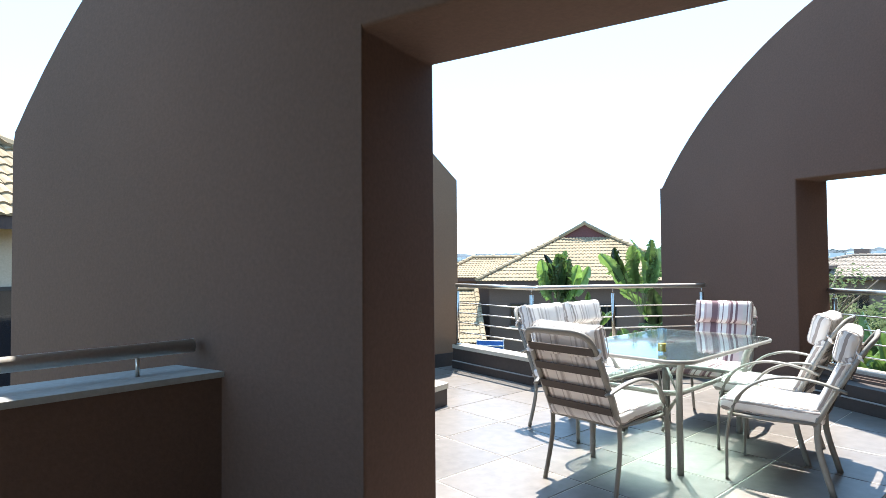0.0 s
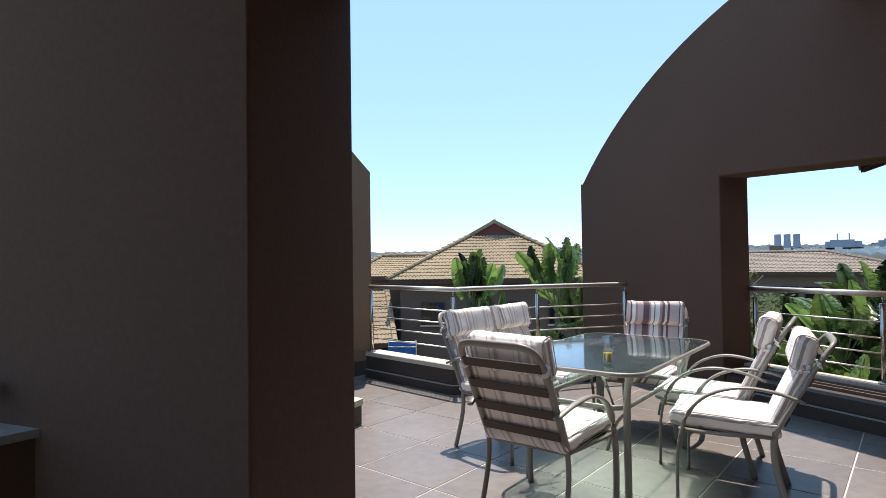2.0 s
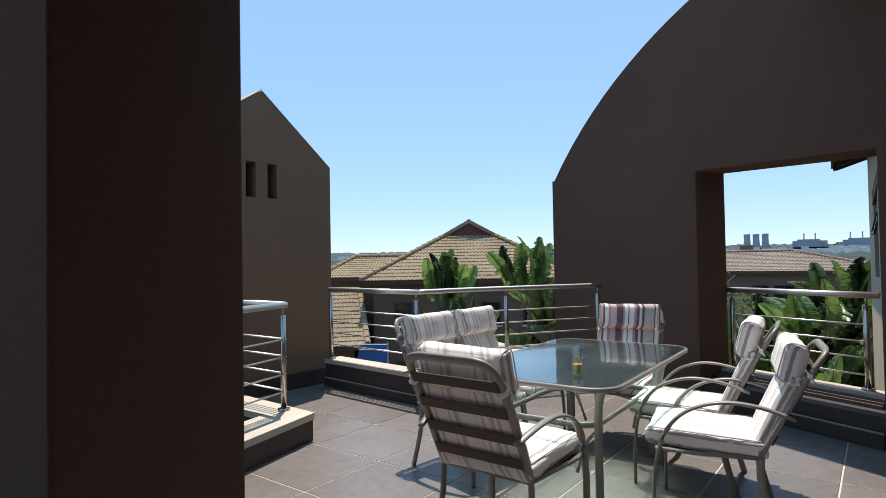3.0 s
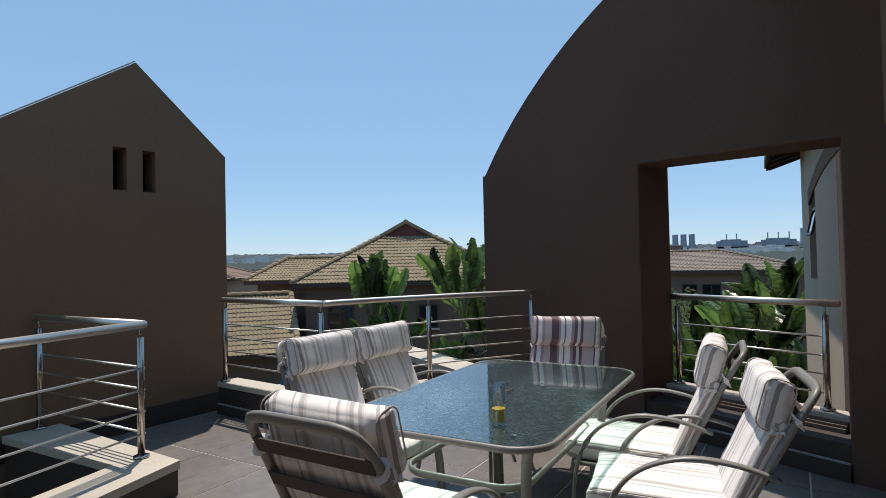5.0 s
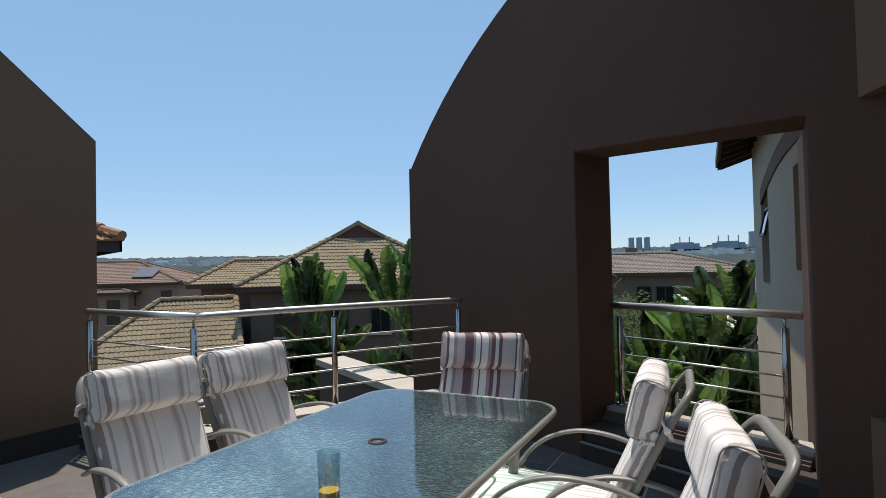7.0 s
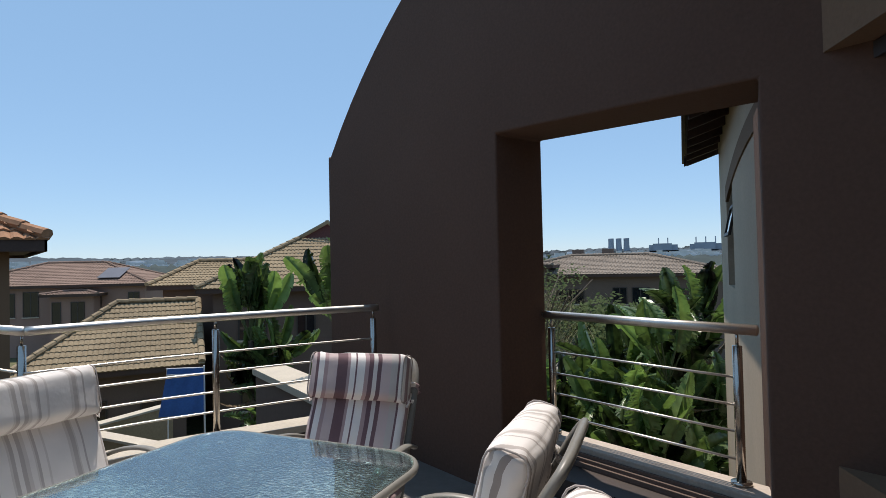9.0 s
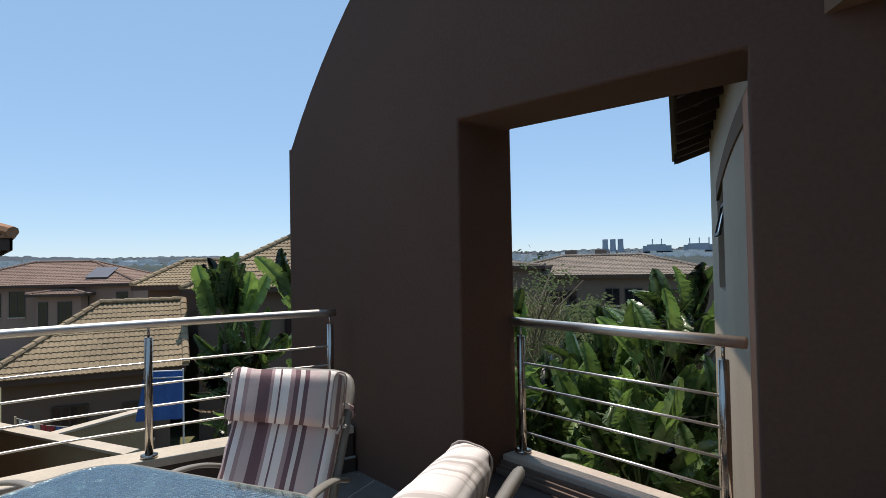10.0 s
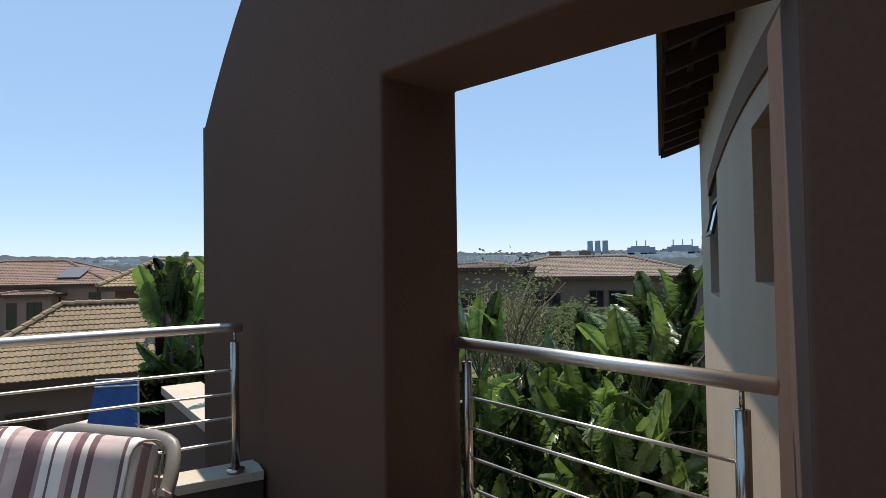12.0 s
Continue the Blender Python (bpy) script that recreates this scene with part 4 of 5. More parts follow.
for a, b, z0, z1 in WINDOWS:
    inner = lambda p, q: Vector(wing_pos(p, q)) + wing_in * 0.12
    bm = bmesh.new()
    for p, q, r, s in ((a, a + 0.05, z0, z1), (b - 0.05, b, z0, z1), (a + 0.05, b - 0.05, z0, z0 + 0.05), (a + 0.05, b - 0.05, z1 - 0.05, z1), (a + 0.05, b - 0.05, z0 + 0.45, z0 + 0.49)):
        slab(bm, [(p, r), (q, r), (q, s), (p, s)], inner, wing_in * 0.05)
    w = part("window", bm, frame_metal, wing)
    part("pane", slab(bmesh.new(), [(a + 0.04, z0 + 0.04), (b - 0.04, z0 + 0.04), (b - 0.04, z1 - 0.04), (a + 0.04, z1 - 0.04)], lambda p, q: Vector(wing_pos(p, q)) + wing_in * 0.14, wing_in * 0.01), window_glass, w)
# a thin brown strip that puts an arched shadow on the wall
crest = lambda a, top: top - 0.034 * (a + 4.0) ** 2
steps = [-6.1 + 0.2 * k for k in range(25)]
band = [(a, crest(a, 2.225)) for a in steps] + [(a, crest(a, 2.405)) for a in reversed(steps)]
part("arch_shade_band", slab(bmesh.new(), band, lambda a, b: Vector(wing_pos(a, b)) + wing_in * 0.02, -wing_in * 0.035), gable_plaster, wing, "raised brown strip standing in for an arched shadow")
# a small top-hung sash standing open in the far window
sash_at = lambda p, q: Vector(wing_pos(p, q)) - wing_in * (-0.06 + (1.92 - q) * 0.22)
bm = bmesh.new()
for p, q, r, s in ((-2.03, -1.99, 1.56, 1.92), (-1.36, -1.32, 1.56, 1.92), (-1.99, -1.36, 1.56, 1.60), (-1.99, -1.36, 1.88, 1.92)):
    slab(bm, [(p, r), (q, r), (q, s), (p, s)], sash_at, -wing_in * 0.03)
part("open_sash", bm, frame_metal, wing, "open window sash")
part("sash_pane", slab(bmesh.new(), [(-1.99, 1.60), (-1.36, 1.60), (-1.36, 1.88), (-1.99, 1.88)], lambda p, q: sash_at(p, q) - wing_in * 0.01, -wing_in * 0.008), window_glass, wing)
# its eave: rafters, boards and tiles
out = -wing_in
ax = Vector((math.cos(radians(WING_TURN)), math.sin(radians(WING_TURN)), 0))
tip, rise_v = Vector(wing_pos(0.85, 2.86)) + out * 0.45, Vector((0, 0, 1))
up_slope = (wing_in * 0.947 + rise_v * 0.32).normalized()
bm = bmesh.new()
tiled_slope(bm, tip + rise_v * 0.10 - ax * 6.1, ax, up_slope, lambda a, b: True, 5.8, 3.2)
tagged(part("roof", bm, roof_tan, wing), kind="stuff")
o = tip - ax * 6.1
part("eave_lining", slab(bmesh.new(), [(0, 0.02), (6.08, 0.02), (6.08, 3.2), (0, 3.2)], lambda a, b: o + ax * a + up_slope * b + rise_v * 0.03, (0, 0, 0.03)), timber, wing, "dark timber eave lining")
part("fascia", slab(bmesh.new(), [(0, 0), (6.1, 0), (6.1, 0.14), (0, 0.14)], lambda a, b: o + ax * a + rise_v * (b - 0.06), out * 0.03), timber, wing)
part("barge_board", slab(bmesh.new(), [(0, 0), (3.2, 0), (3.2, 0.2), (0, 0.2)], lambda a, b: o + ax * 6.1 + up_slope * a + rise_v * (b - 0.1), ax * 0.035), timber, wing)
for k in range(10):
    a = 5.95 - k * 0.55
    part("rafter", slab(bmesh.new(), [(0.04, -0.13), (1.15, -0.13), (1.15, 0.02), (0.04, 0.02)], lambda p, q: o + ax * a + up_slope * p + rise_v * q, ax * 0.05), timber, wing)
for k in range(4):
    b = 0.22 + k * 0.28
    part("batten", slab(bmesh.new(), [(0, 0), (6.05, 0), (6.05, 0.05), (0, 0.05)], lambda p, q: o + ax * p + up_slope * (b + q) - rise_v * 0.005, (0, 0, -0.03)), timber, wing)


# ---- garden ----
def blade(length, width, bend, torn, seed):
    """One paddle leaf: folded along its midrib, drooping, torn into strips."""
    rnd = random.Random(seed)
    bm = bmesh.new()
    n = 34
    half = lambda t: width / 2 * math.sin(math.pi * min(1, t * 0.92 + 0.08)) ** 0.42 * (1 - 0.15 * t)
    rib = lambda t: Vector((0, length * bend * t ** 2.2, length * (t - bend * 0.35 * t ** 2.5)))
    for side in (-1, 1):
        droop = 0.25
        for i in range(n):
            t0, t1 = i / n, (i + 1) / n
            if rnd.random() < torn:
                droop = rnd.uniform(0.05, 0.95)
                gap = rnd.uniform(0.15, 0.6) / n
            else:
                gap = 0.0
            a, b = rib(t0), rib(t1)
            row = []
            for base, t in ((a, t0), (b, t1 - gap)):
                w = half(t) * (1 - 0.35 * torn * rnd.random())
                rise = Vector((0, -0.1, 0.12)) * w
                mid = base + Vector((side * w * 0.55, -w * 0.55 * droop * 0.5, 0)) + rise * 0.5
                tip = base + Vector((side * w * (1 - droop * 0.3), -w * droop, -w * droop * 0.25)) + rise
                row.append((base, mid, tip))
            vs = [[bm.verts.new(p) for p in r] for r in row]
            for k in range(2):
                bm.faces.new((vs[0][k], vs[0][k + 1], vs[1][k + 1], vs[1][k]))
    bmesh.ops.remove_doubles(bm, verts=bm.verts[:], dist=0.001)
    return bm


LEAVES, DRY = [], []
for shelf, mat, kinds in ((LEAVES, leaf_green, ((1.15, 0.46, 0.18, 0.2), (1.25, 0.52, 0.35, 0.45), (1.05, 0.50, 0.6, 0.7), (1.3, 0.48, 0.12, 0.3), (1.15, 0.46, 0.8, 0.75), (1.15, 0.52, 0.3, 0.9))),
                          (DRY, dry_leaf, ((1.0, 0.34, 0.7, 0.9), (0.9, 0.28, 0.4, 0.95)))):
    for k, (ln, wd, bd, tn) in enumerate(kinds):
        bm = blade(ln, wd, bd, tn, k)
        me = bpy.data.meshes.new("leaf")
        for fc in bm.faces:
            fc.smooth = True
        bm.to_mesh(me)
        bm.free()
        me.materials.append(mat)
        shelf.append(me)


def strelitzia(x, y, base, top, stems, seed, spread=0.5, per=9, scale=1.0, fan_out=58, dry=0, view=None, torn=False, label="clump of tall wild banana plants with torn green leaves"):
    """Trunks, each crowned by a fan of stalked paddle leaves."""
    rnd = random.Random(seed)
    plant = thing("wild_banana", label, "plant", pose(x, y, base), group="wild bananas in the garden")
    for k in range(stems):
        a = rnd.uniform(0, 6.28)
        d = spread * math.sqrt(rnd.random())
        h = (top - base) * rnd.uniform(0.55, 1.0) if k else (top - base)
        foot = Vector((d * math.cos(a), d * math.sin(a), 0))
        crown = foot * 1.25 + Vector((0, 0, h - 2.05 * scale))
        if crown.z < 0.3:
            crown.z = 0.3
        bm = bmesh.new()
        sweep(bm, [foot, foot.lerp(crown, 0.5) + Vector((0.05, 0.03, 0)), crown], 0.07 * scale, n=7)
        stem = part("trunk", bm, bark, plant)
        fan = rnd.uniform(0, 3.14) if view is None else view + rnd.uniform(-0.35, 0.35)
        for q in range(per):
            t = (q + 0.5) / per * 2 - 1
            lean = t * fan_out + rnd.uniform(-12, 12)
            m = Matrix.Translation(crown) @ Matrix.Rotation(fan + rnd.uniform(-0.35, 0.35), 4, "Z") @ Matrix.Rotation(radians(lean), 4, "X")
            stalk = scale * rnd.uniform(0.55, 0.85)
            sb = bmesh.new()
            sweep(sb, [m @ Vector((0, 0, -0.1)), m @ Vector((0, 0, stalk))], 0.018 * scale, n=5)
            part("stalk", sb, stem_green, plant)
            leaf = new("leaf", LEAVES[rnd.choice((0, 1, 1, 3, 5, 5)) if torn else rnd.randrange(len(LEAVES))])
            leaf.parent = plant
            turn = (0 if lean >= 0 else math.pi) if view is None else (1 if rnd.random() < 0.5 else -1) * math.pi / 2
            leaf.matrix_local = m @ Matrix.Translation((0, 0, stalk)) @ Matrix.Rotation(turn + math.pi + rnd.uniform(-0.9, 0.9), 4, "Z") @ Matrix.Diagonal((scale, scale, scale * rnd.uniform(0.85, 1.1), 1))
        for q in range(dry):
            m = Matrix.Translation(crown - Vector((0, 0, 0.12 + 0.16 * q))) @ Matrix.Rotation(rnd.uniform(0, 6.28), 4, "Z") @ Matrix.Rotation(radians(rnd.uniform(105, 160)), 4, "X")
            leaf = new("dry_leaf", DRY[q % 2] if rnd.random() < 0.65 else LEAVES[5])
            leaf.parent = plant
            leaf.matrix_local = m @ Matrix.Diagonal((scale, scale, scale * rnd.uniform(0.7, 1.0), 1))
    return plant


strelitzia(6.42, 11.9, GROUND, 1.62, 4, 11, 0.20, 10, 0.76, 21, 7, 1.13, True, "tall wild banana with an upright fan of feathery torn leaves")
strelitzia(6.66, 9.15, GROUND, 1.78, 4, 12, 0.20, 9, 0.70, 24, 7, 1.05, True, "tall wild banana with an upright fan of feathery torn leaves")
strelitzia(6.5, 11.8, GROUND, 0.65, 3, 15, 0.40, 9, 0.55, 62, 3, 1.13, True, "wild banana with drooping feathery torn leaves")
strelitzia(6.9, 10.4, GROUND, -0.1, 3, 13, 0.4, 8, 0.6, 60, 3, None, True, "low wild banana with drooping torn leaves")
strelitzia(6.05, 11.2, GROUND, -0.35, 2, 14, 0.3, 8, 0.55, 65, 2, None, True, "low wild banana with drooping torn leaves")
BANANAS = ((10.1, 9.6, 0.35, 4), (11.3, 8.3, 0.45, 4), (12.0, 7.2, 1.42, 5), (9.2, 8.9, 0.1, 4), (10.9, 7.0, -0.3, 4), (9.5, 7.2, -1.0, 5), (8.6, 7.9, -0.7, 4), (12.6, 8.0, 0.1, 4), (10.3, 8.0, -1.2, 5),
           (8.0, 9.4, -1.2, 4), (9.0, 6.6, -1.6, 4), (8.2, 6.6, -2.0, 4), (10.0, 6.3, -1.5, 4), (10.5, 10.0, 0.98, 4), (11.5, 7.0, 1.05, 5), (12.4, 7.6, 0.7, 5), (11.6, 8.9, 0.1, 5), (10.0, 9.0, 0.0, 5), (11.2, 7.6, 0.1, 5), (9.6, 8.2, -0.6, 4), (8.9, 7.2, -1.1, 5), (11.0, 9.2, -0.25, 4), (10.4, 7.1, -0.7, 5))
for i, (px, py, tp, st) in enumerate(BANANAS):
    strelitzia(px, py, GROUND, tp, st, 30 + i, 0.35 if tp > 0.9 else 0.7, 8, 0.85, 30 if tp > 0.9 else 48, 2 if tp > -0.5 else 0, 0.65 if i % 3 else None)


def leaf_cloud(name, label, x, y, z, rx, rz, count, seed, mat, size=0.10, trunk=None, kind="stuff"):
    """A bush or tree crown of many small leaves with an uneven outline."""
    rnd = random.Random(seed)
    verts, faces = [], []
    lobes = [(Vector((rnd.gauss(0, 0.45) * rx, rnd.gauss(0, 0.45) * rx, rnd.uniform(-0.5, 0.6) * rz)), rnd.uniform(0.25, 0.55) * rx) for _ in range(11)]
    for _ in range(count):
        c, r = lobes[rnd.randrange(len(lobes))]
        d = Vector((rnd.gauss(0, 1), rnd.gauss(0, 1), rnd.gauss(0, 1))).normalized() * r * rnd.random() ** 0.4
        p = Vector((x, y, z)) + c + d
        u = Vector((rnd.gauss(0, 1), rnd.gauss(0, 1), rnd.gauss(0, 0.6))).normalized() * size * rnd.uniform(0.6, 1.3)
        v = u.orthogonal().normalized() * size * 0.45
        k = len(verts)
        verts += [p - u, p + v, p + u, p - v]
        faces.append((k, k + 1, k + 2, k + 3))
    me = bpy.data.meshes.new(name)
    me.from_pydata(verts, [], faces)
    me.materials.append(mat)
    return me


def tree(name, label, x, y, ground, top, rx, seed, count, mat, size=0.1):
    t = thing(name, label, "tree", pose(x, y, ground))
    rnd = random.Random(seed)
    h = top - ground
    bm = bmesh.new()
    sweep(bm, [(0, 0, 0), (0.08, 0.05, h * 0.3), (0.0, 0.1, h * 0.55)], 0.12, n=8)
    for k in range(9):
        a = k * 0.7 + rnd.random()
        sweep(bm, [(0, 0.08, h * (0.3 + 0.03 * k)), (math.cos(a) * rx * 0.4, math.sin(a) * rx * 0.4, h * (0.55 + 0.03 * k)), (math.cos(a) * rx * 0.85, math.sin(a) * rx * 0.85, h * (0.68 + 0.03 * k))], 0.03, n=5)
    part("trunk", bm, bark, t)
    crown = new("crown", leaf_cloud("crown", "", 0, 0, h * 0.75, rx, h * 0.3, count, seed, mat, size))
    crown.parent = t
    return t


wispy = tree("thin_tree", "wispy grey-green tree with bare twigs", 16.5, 14.6, GROUND, 1.5, 2.0, 5, 900, bush_green, 0.08)
rnd = random.Random(44)
verts, faces = [], []
for k in range(900):
    a, lean = rnd.uniform(0, 6.28), rnd.uniform(0.1, 1.1)
    p = Vector((rnd.gauss(0, 0.6), rnd.gauss(0, 0.6), rnd.uniform(3.6, 5.6)))
    go = Vector((math.cos(a) * lean, math.sin(a) * lean, 1)).normalized()
    wide = Vector((-math.sin(a), math.cos(a), 0)) * rnd.uniform(0.005, 0.010)
    base = len(verts)
    for j in range(5):
        q = p + go * (0.30 * j) + Vector((math.cos(a), math.sin(a), -0.6)) * (0.018 * j * j)
        verts += [q - wide * (1 - j / 5), q + wide * (1 - j / 5)]
        if j:
            faces.append((base + 2 * j - 2, base + 2 * j - 1, base + 2 * j + 1, base + 2 * j))
me = bpy.data.meshes.new("twigs")
me.from_pydata(verts, [], faces)
me.materials.append(twig_mat)
twig = tagged(new("twig_spray", me), kind="stuff")
twig.parent = wispy
tree("garden_tree", "low green garden tree", 22.0, 16.5, GROUND, -0.6, 2.6, 6, 5000, bush_green, 0.13)
tree("garden_tree", "low green garden tree", 10.4, 17.5, GROUND, -2.6, 1.6, 8, 3000, bush_green, 0.11)

undergrowth = new("undergrowth", leaf_cloud("undergrowth", "", 10.6, 8.6, -3.9, 3.2, 1.5, 9000, 77, bush_green, 0.16))
tagged(undergrowth, "dark shady shrubs under the banana plants", "shrub", kind="stuff")

# ground, hills and the far plant
bm = bmesh.new()
R = 2600
slab(bm, [(-R, -R), (R, -R), (R, R), (-R, R)], lambda a, b: (a, b, GROUND - 0.05), (0, 0, 0.05))
tagged(part("ground", bm, grass_mat), "dry green and brown ground reaching the horizon", "ground", kind="structure")


def ridge_line(name, label, dist, a0, a1, z0, height, seed, mat, step=0.25, rough=1.0):
    """A wooded ridge: a band of ground that rises and falls, seen from afar."""
    bm = bmesh.new()
    prev = None
    n = int((a1 - a0) / step)
    for i in range(n + 1):
        a = radians(a0 + (a1 - a0) * i / n)
        h = height * (0.75 + 0.14 * noise.noise(Vector((i * step * 0.22, seed, 0))) + 0.10 * rough * noise.noise(Vector((i * step * 2.2, seed, 3))) + 0.05 * rough * random.random())
        c, s = math.cos(a), math.sin(a)
        row = [bm.verts.new((c * dist * k, s * dist * k, z)) for k, z in ((0.86, z0), (0.93, z0 + h * 0.55), (1.0, z0 + h), (1.06, z0 + h * 0.9), (1.2, z0))]
        if prev:
            for k in range(4):
                bm.faces.new((prev[k], prev[k + 1], row[k + 1], row[k]))
        prev = row
    bmesh.ops.recalc_face_normals(bm, faces=bm.faces[:])
    return tagged(part(name, bm, mat, smooth=True), label, "backdrop", kind="structure")


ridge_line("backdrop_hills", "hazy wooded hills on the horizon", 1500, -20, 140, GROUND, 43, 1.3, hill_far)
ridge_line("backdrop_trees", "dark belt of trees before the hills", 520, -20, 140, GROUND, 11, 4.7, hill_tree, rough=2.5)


def far_trees(name, label, count, seed, near, deep, base, lift, size, mat):
    """Rounded crowns of single trees scattered over far slopes, each a small uneven lump."""
    rnd = random.Random(seed)
    shape = [(math.cos(a) * c, math.sin(a) * c, z) for z, c in ((0.0, 0.75), (0.45, 1.0), (0.85, 0.55)) for a in (k * 1.0472 for k in range(6))] + [(0, 0, 1.05)]
    sides = [(6 * r + k, 6 * r + (k + 1) % 6, 6 * r + 6 + (k + 1) % 6, 6 * r + 6 + k) for r in range(2) for k in range(6)] + [(12 + k, 12 + (k + 1) % 6, 18) for k in range(6)]
    verts, faces = [], []
    for _ in range(count):
        a, t = radians(rnd.uniform(18, 118)), rnd.random()
        d = near + deep * t
        if noise.noise(Vector((a * 14, d * 0.006, seed))) < -0.12:
            continue
        w = size * rnd.uniform(0.5, 1.3)
        c = Vector((d * math.cos(a), d * math.sin(a), base + lift * t))
        k = len(verts)
        verts += [(c.x + x * w * rnd.uniform(0.7, 1.2), c.y + y * w * rnd.uniform(0.7, 1.2), c.z + z * w * rnd.uniform(0.7, 1.1)) for x, y, z in shape]
        faces += [tuple(k + i for i in f) for f in sides]
    me = bpy.data.meshes.new(name)
    me.from_pydata(verts, [], faces)
    me.materials.append(mat)
    return tagged(new(name, me), label, "trees", kind="stuff")


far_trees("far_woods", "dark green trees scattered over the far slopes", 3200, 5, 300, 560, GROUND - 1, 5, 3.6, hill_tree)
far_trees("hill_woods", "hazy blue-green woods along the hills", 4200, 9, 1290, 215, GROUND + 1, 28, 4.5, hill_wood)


def cooling_tower(x, y, h, r):
    t = thing("cooling_tower", "distant hazy blue-grey concrete cooling tower", "cooling tower", pose(x, y, 17), group="cooling towers")
    prof = [(r * (0.80 + 0.20 * (abs(9 - k) / 9) ** 1.5), h * k / 12) for k in range(13)]
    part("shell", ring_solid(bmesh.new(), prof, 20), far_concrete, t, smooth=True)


for a, d in ((34.85, 1450), (34.15, 1450), (33.45, 1450), (24.6, 1350), (23.8, 1360)):
    cooling_tower(d * math.cos(radians(a)), d * math.sin(radians(a)), 33 if a > 30 else 34, 8.0 if a > 30 else 12)
for a, w, stacks in ((30.2, 62, 2), (26.6, 66, 3)):
    x, y = 1420 * math.cos(radians(a)), 1420 * math.sin(radians(a))
    st = thing("power_station", "distant power station hall with thin stacks, painted in haze blue-grey", "building", pose(x, y, 18, 0, 0, a - 90))
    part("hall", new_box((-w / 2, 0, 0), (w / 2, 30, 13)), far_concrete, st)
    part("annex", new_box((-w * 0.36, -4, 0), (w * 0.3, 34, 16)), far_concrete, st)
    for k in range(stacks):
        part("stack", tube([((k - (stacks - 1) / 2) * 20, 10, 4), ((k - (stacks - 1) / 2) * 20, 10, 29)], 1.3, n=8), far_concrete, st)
rnd = random.Random(3)
verts, faces = [], []
for k in range(420):
    a, d = radians(rnd.uniform(12, 100)), rnd.uniform(500, 1150)
    x, y, w, dp, h = d * math.cos(a), d * math.sin(a), rnd.uniform(6, 26), rnd.uniform(6, 12), rnd.uniform(3, 7)
    z = GROUND + (d - 450) / 900 * 22
    c, s = math.cos(a + rnd.uniform(-0.5, 0.5)), math.sin(a + rnd.uniform(-0.5, 0.5))
    base = len(verts)
    for sx, sy in ((-1, -1), (1, -1), (1, 1), (-1, 1)):
        for zz in (z - 12, z + h):
            verts.append((x + sx * w / 2 * -s - sy * dp / 2 * c, y + sx * w / 2 * c - sy * dp / 2 * s, zz))
    faces += [(base, base + 2, base + 3, base + 1), (base + 2, base + 4, base + 5, base + 3), (base + 4, base + 6, base + 7, base + 5), (base + 6, base, base + 1, base + 7), (base + 1, base + 3, base + 5, base + 7)]
me = bpy.data.meshes.new("far_town")
me.from_pydata(verts, [], faces)
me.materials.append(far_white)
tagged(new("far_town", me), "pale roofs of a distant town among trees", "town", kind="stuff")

# garden walls, parasol and laundry in the yard
def garden_wall(a, b, top, label):
    a, b = Vector(a), Vector(b)
    t = (b - a).normalized()
    n = Vector((-t.y, t.x))
    w = thing("garden_wall", label, "wall")
    pts = [a - n * 0.11, b - n * 0.11, b + n * 0.11, a + n * 0.11]
    part("wall", slab(bmesh.new(), [(p.x, p.y) for p in pts], lambda x, y: (x, y, GROUND), (0, 0, top - 0.05 - GROUND)), ochre, w)
    pts = [a - n * 0.15, b - n * 0.15, b + n * 0.15, a + n * 0.15]
    part("coping", slab(bmesh.new(), [(p.x, p.y) for p in pts], lambda x, y: (x, y, top - 0.05), (0, 0, 0.05)), cap_stone, w)


garden_wall((2.6, 19.5), (5.2, 13.75), -1.9, "ochre garden wall with a pale coping")
garden_wall((4.2, 17.74), (6.6, 18.92), -2.3, "ochre garden wall with a pale coping")
garden_wall((12.0, 21.0), (30.0, 8.0), -3.6, "ochre boundary wall behind the banana plants")
# flat-topped garden pier running out from the building
pier = thing("flat_wall", "broad wall with a flat beige concrete top", "wall")
a, b = Vector((5.62, 6.7)), Vector((5.90, 10.35))
t = (b - a).normalized()
n = Vector((-t.y, t.x)) * 0.23
part("wall", slab(bmesh.new(), [(p.x, p.y) for p in (a - n * 0.85, b - n * 0.85 - t * 0.05, b + n * 0.85 - t * 0.05, a + n * 0.85)], lambda x, y: (x, y, GROUND), (0, 0, -0.22 - GROUND)), house_brown, pier)
part("coping", slab(bmesh.new(), [(p.x, p.y) for p in (a - n, b - n, b + n, a + n)], lambda x, y: (x, y, -0.218), (0, 0, 0.09)), cap_stone, pier, "flat beige concrete top")
screen = thing("canvas_screen", "blue canvas screen hung from a pale bar in the yard", "screen", pose(6.52, 17.06, GROUND, 0, 0, -20))
for x in (-0.41, 0.41):
    part("pole", tube([(x, 0.12, 0), (x, 0.06, 4.72)], 0.022, n=8), white_paint, screen)
for z, y in ((4.70, 0.05), (4.56, -0.02)):
    part("bar", tube([(-0.42, y, z), (0.42, y, z - 0.03)], 0.018, n=8), white_paint, screen)
bm = bmesh.new()
rows = [[bm.verts.new((-0.40 + 0.80 * i / 14 - 0.20 * j / 8 * (1 - i / 14), -0.04 * j / 8 * (1 - 0.35 * math.sin(i * 1.9)) + 0.02 * math.sin(i * 1.1 + j * 0.5), 4.70 - 1.12 * j / 8 - 0.03 * i / 14)) for i in range(15)] for j in range(9)]
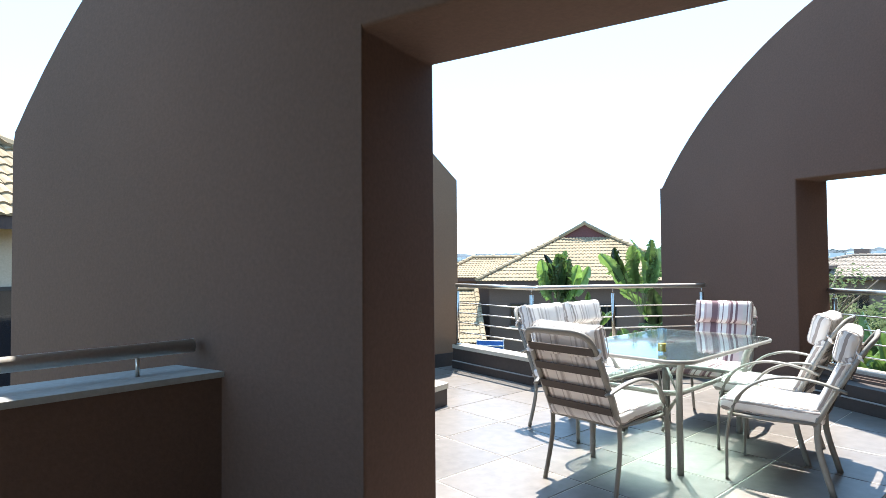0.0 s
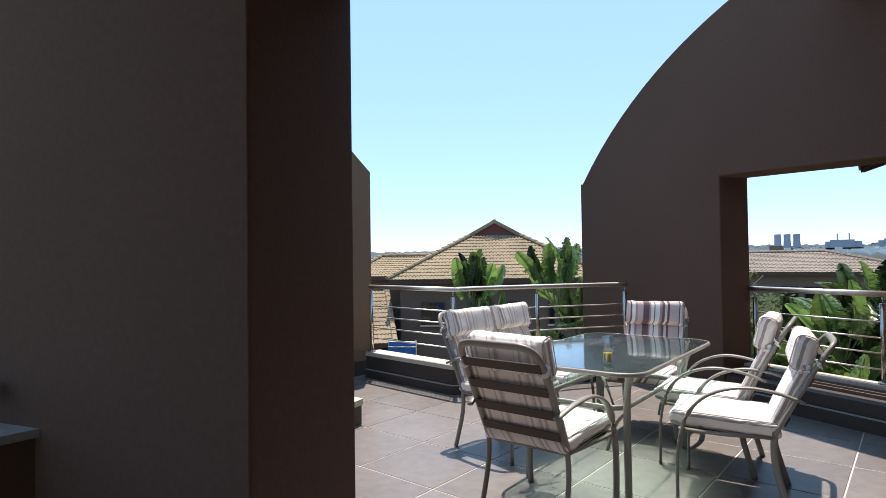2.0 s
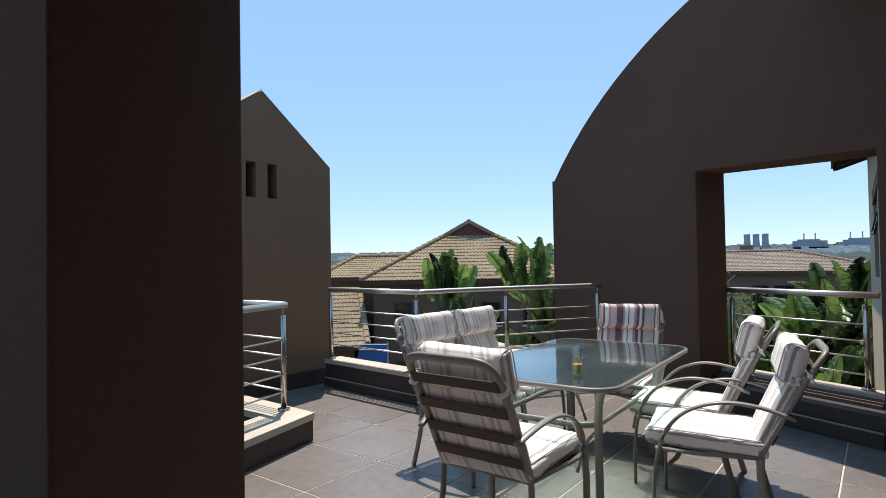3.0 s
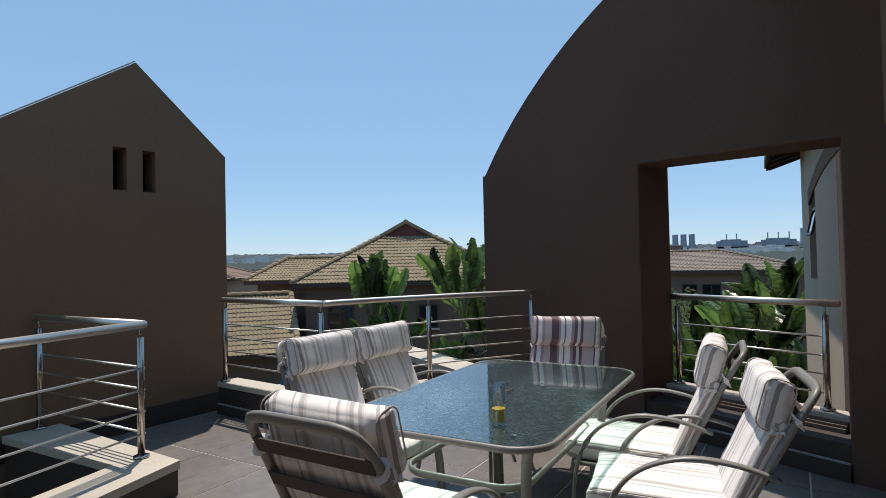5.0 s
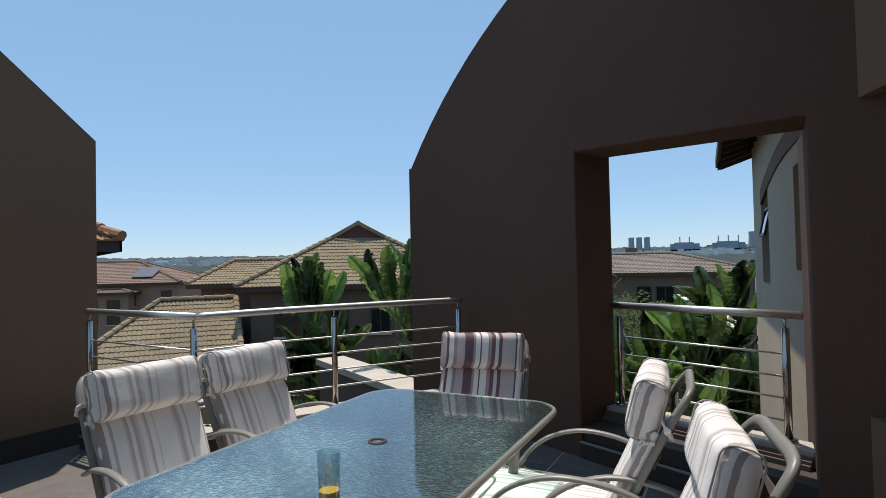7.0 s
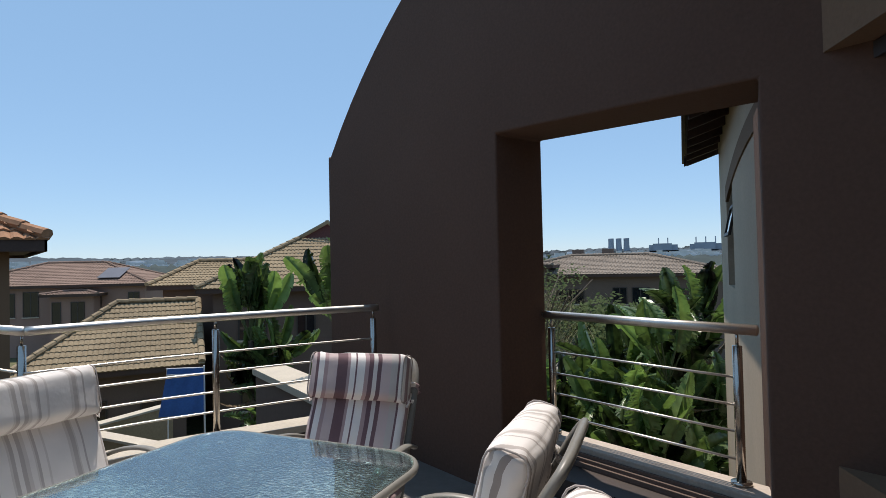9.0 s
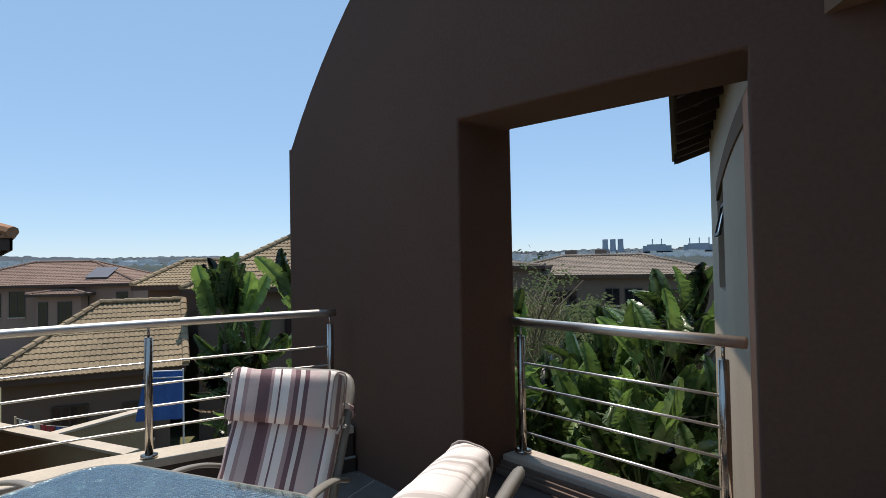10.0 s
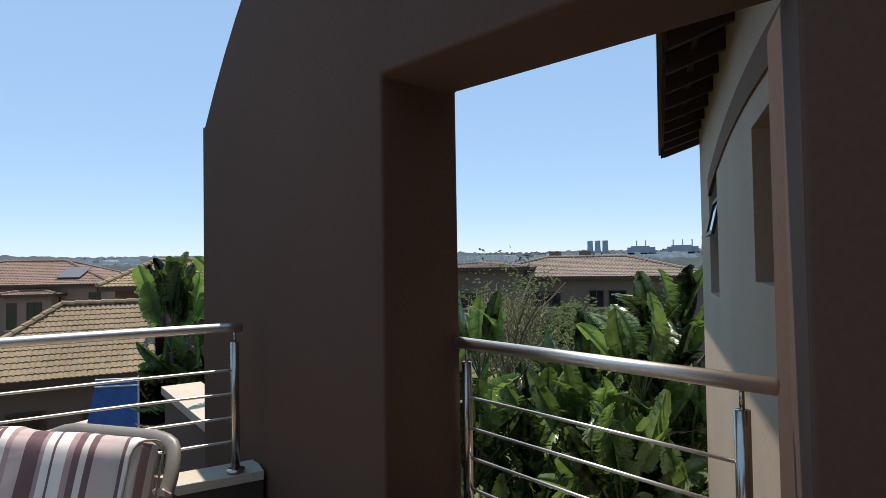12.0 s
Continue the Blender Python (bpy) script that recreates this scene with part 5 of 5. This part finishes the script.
for a, b in zip(rows, rows[1:]):
    for i in range(14):
        bm.faces.new((a[i], a[i + 1], b[i + 1], b[i]))
part("canvas", bm, blue_cloth, screen, "blue canvas", True)
line = thing("clothes_line", "clothes line hung with white, red and blue laundry", "clothes line", pose(4.55, 21.6, GROUND + 0.9, 0, 0, -64))
for k in (-1.3, 1.3):
    part("pole", tube([(k, 0, -0.9), (k, 0, 2.1)], 0.03, n=8), steel, line)
part("cord", tube([(-1.3, 0, 2.05), (0, 0, 1.98), (1.3, 0, 2.05)], 0.006, n=5), white_paint, line)
for k, mat in enumerate((white_paint, blue_cloth, white_paint, red_cloth, red_cloth, blue_cloth, white_paint)):
    x = -1.15 + k * 0.33
    bm = bmesh.new()
    pts = [[bm.verts.new((x + i * 0.07, 0.03 * math.sin(i * 1.7 + j), 2.0 - j * 0.14)) for i in range(5)] for j in range(5)]
    for j in range(4):
        for i in range(4):
            bm.faces.new((pts[j][i], pts[j][i + 1], pts[j + 1][i + 1], pts[j + 1][i]))
    part("laundry", bm, mat, line)


# ---- floor tiles ----
def clip(poly, a, b):
    """The part of poly to the left of the line a-b."""
    out = []
    side = lambda p: (b[0] - a[0]) * (p[1] - a[1]) - (b[1] - a[1]) * (p[0] - a[0])
    for i, p in enumerate(poly):
        q = poly[(i + 1) % len(poly)]
        sp, sq = side(p), side(q)
        if sp >= 0:
            out.append(p)
        if (sp >= 0) != (sq >= 0):
            t = sp / (sp - sq)
            out.append((p[0] + (q[0] - p[0]) * t, p[1] + (q[1] - p[1]) * t))
    return out


def tile_mesh(poly):
    bm = bmesh.new()
    low = [bm.verts.new((x, y, -0.013)) for x, y in poly]
    cx, cy = sum(p[0] for p in poly) / len(poly), sum(p[1] for p in poly) / len(poly)
    mid = [bm.verts.new((x, y, -0.0015)) for x, y in poly]
    topv = [bm.verts.new((x + (cx - x) * 0.007, y + (cy - y) * 0.007, 0.0)) for x, y in poly]
    n = len(poly)
    for i in range(n):
        j = (i + 1) % n
        bm.faces.new((low[i], low[j], mid[j], mid[i]))
        bm.faces.new((mid[i], mid[j], topv[j], topv[i]))
    bm.faces.new(topv)
    me = bpy.data.meshes.new("tile")
    bm.to_mesh(me)
    bm.free()
    me.materials.append(floor_tile)
    return me


SIDE, JOINT = 0.61, 0.009
whole = tile_mesh([(JOINT / 2, JOINT / 2), (SIDE - JOINT / 2, JOINT / 2), (SIDE - JOINT / 2, SIDE - JOINT / 2), (JOINT / 2, SIDE - JOINT / 2)])
corner = (1.947, 4.62)
MAIN = TERRACE[:5] + TERRACE[7:]
NOOK = TERRACE[4:8]
for i in range(-13, 12):
    for k in range(-13, 12):
        quad = [along(*corner, TILE_TURN, (i + a) * SIDE + da, (k + b) * SIDE + db) for a, b, da, db in
                ((0, 0, JOINT / 2, JOINT / 2), (1, 0, -JOINT / 2, JOINT / 2), (1, 1, -JOINT / 2, -JOINT / 2), (0, 1, JOINT / 2, -JOINT / 2))]
        for region in (MAIN, NOOK):
            cut = quad
            for a, b in zip(region, region[1:] + region[:1]):
                cut = clip(cut, a, b)
                if len(cut) < 3:
                    break
            if len(cut) < 3:
                continue
            if len(cut) == 4 and all(math.dist(p, q) < 1e-6 for p, q in zip(cut, quad)):
                ob = new("tile", whole)
                ob.matrix_basis = pose(*along(*corner, TILE_TURN, i * SIDE, k * SIDE), 0, 0, 0, TILE_TURN)
            else:
                area = abs(sum(p[0] * q[1] - q[0] * p[1] for p, q in zip(cut, cut[1:] + cut[:1]))) / 2
                if area < 0.004:
                    continue
                ob = new("tile", tile_mesh(cut))
            ob.parent = floor
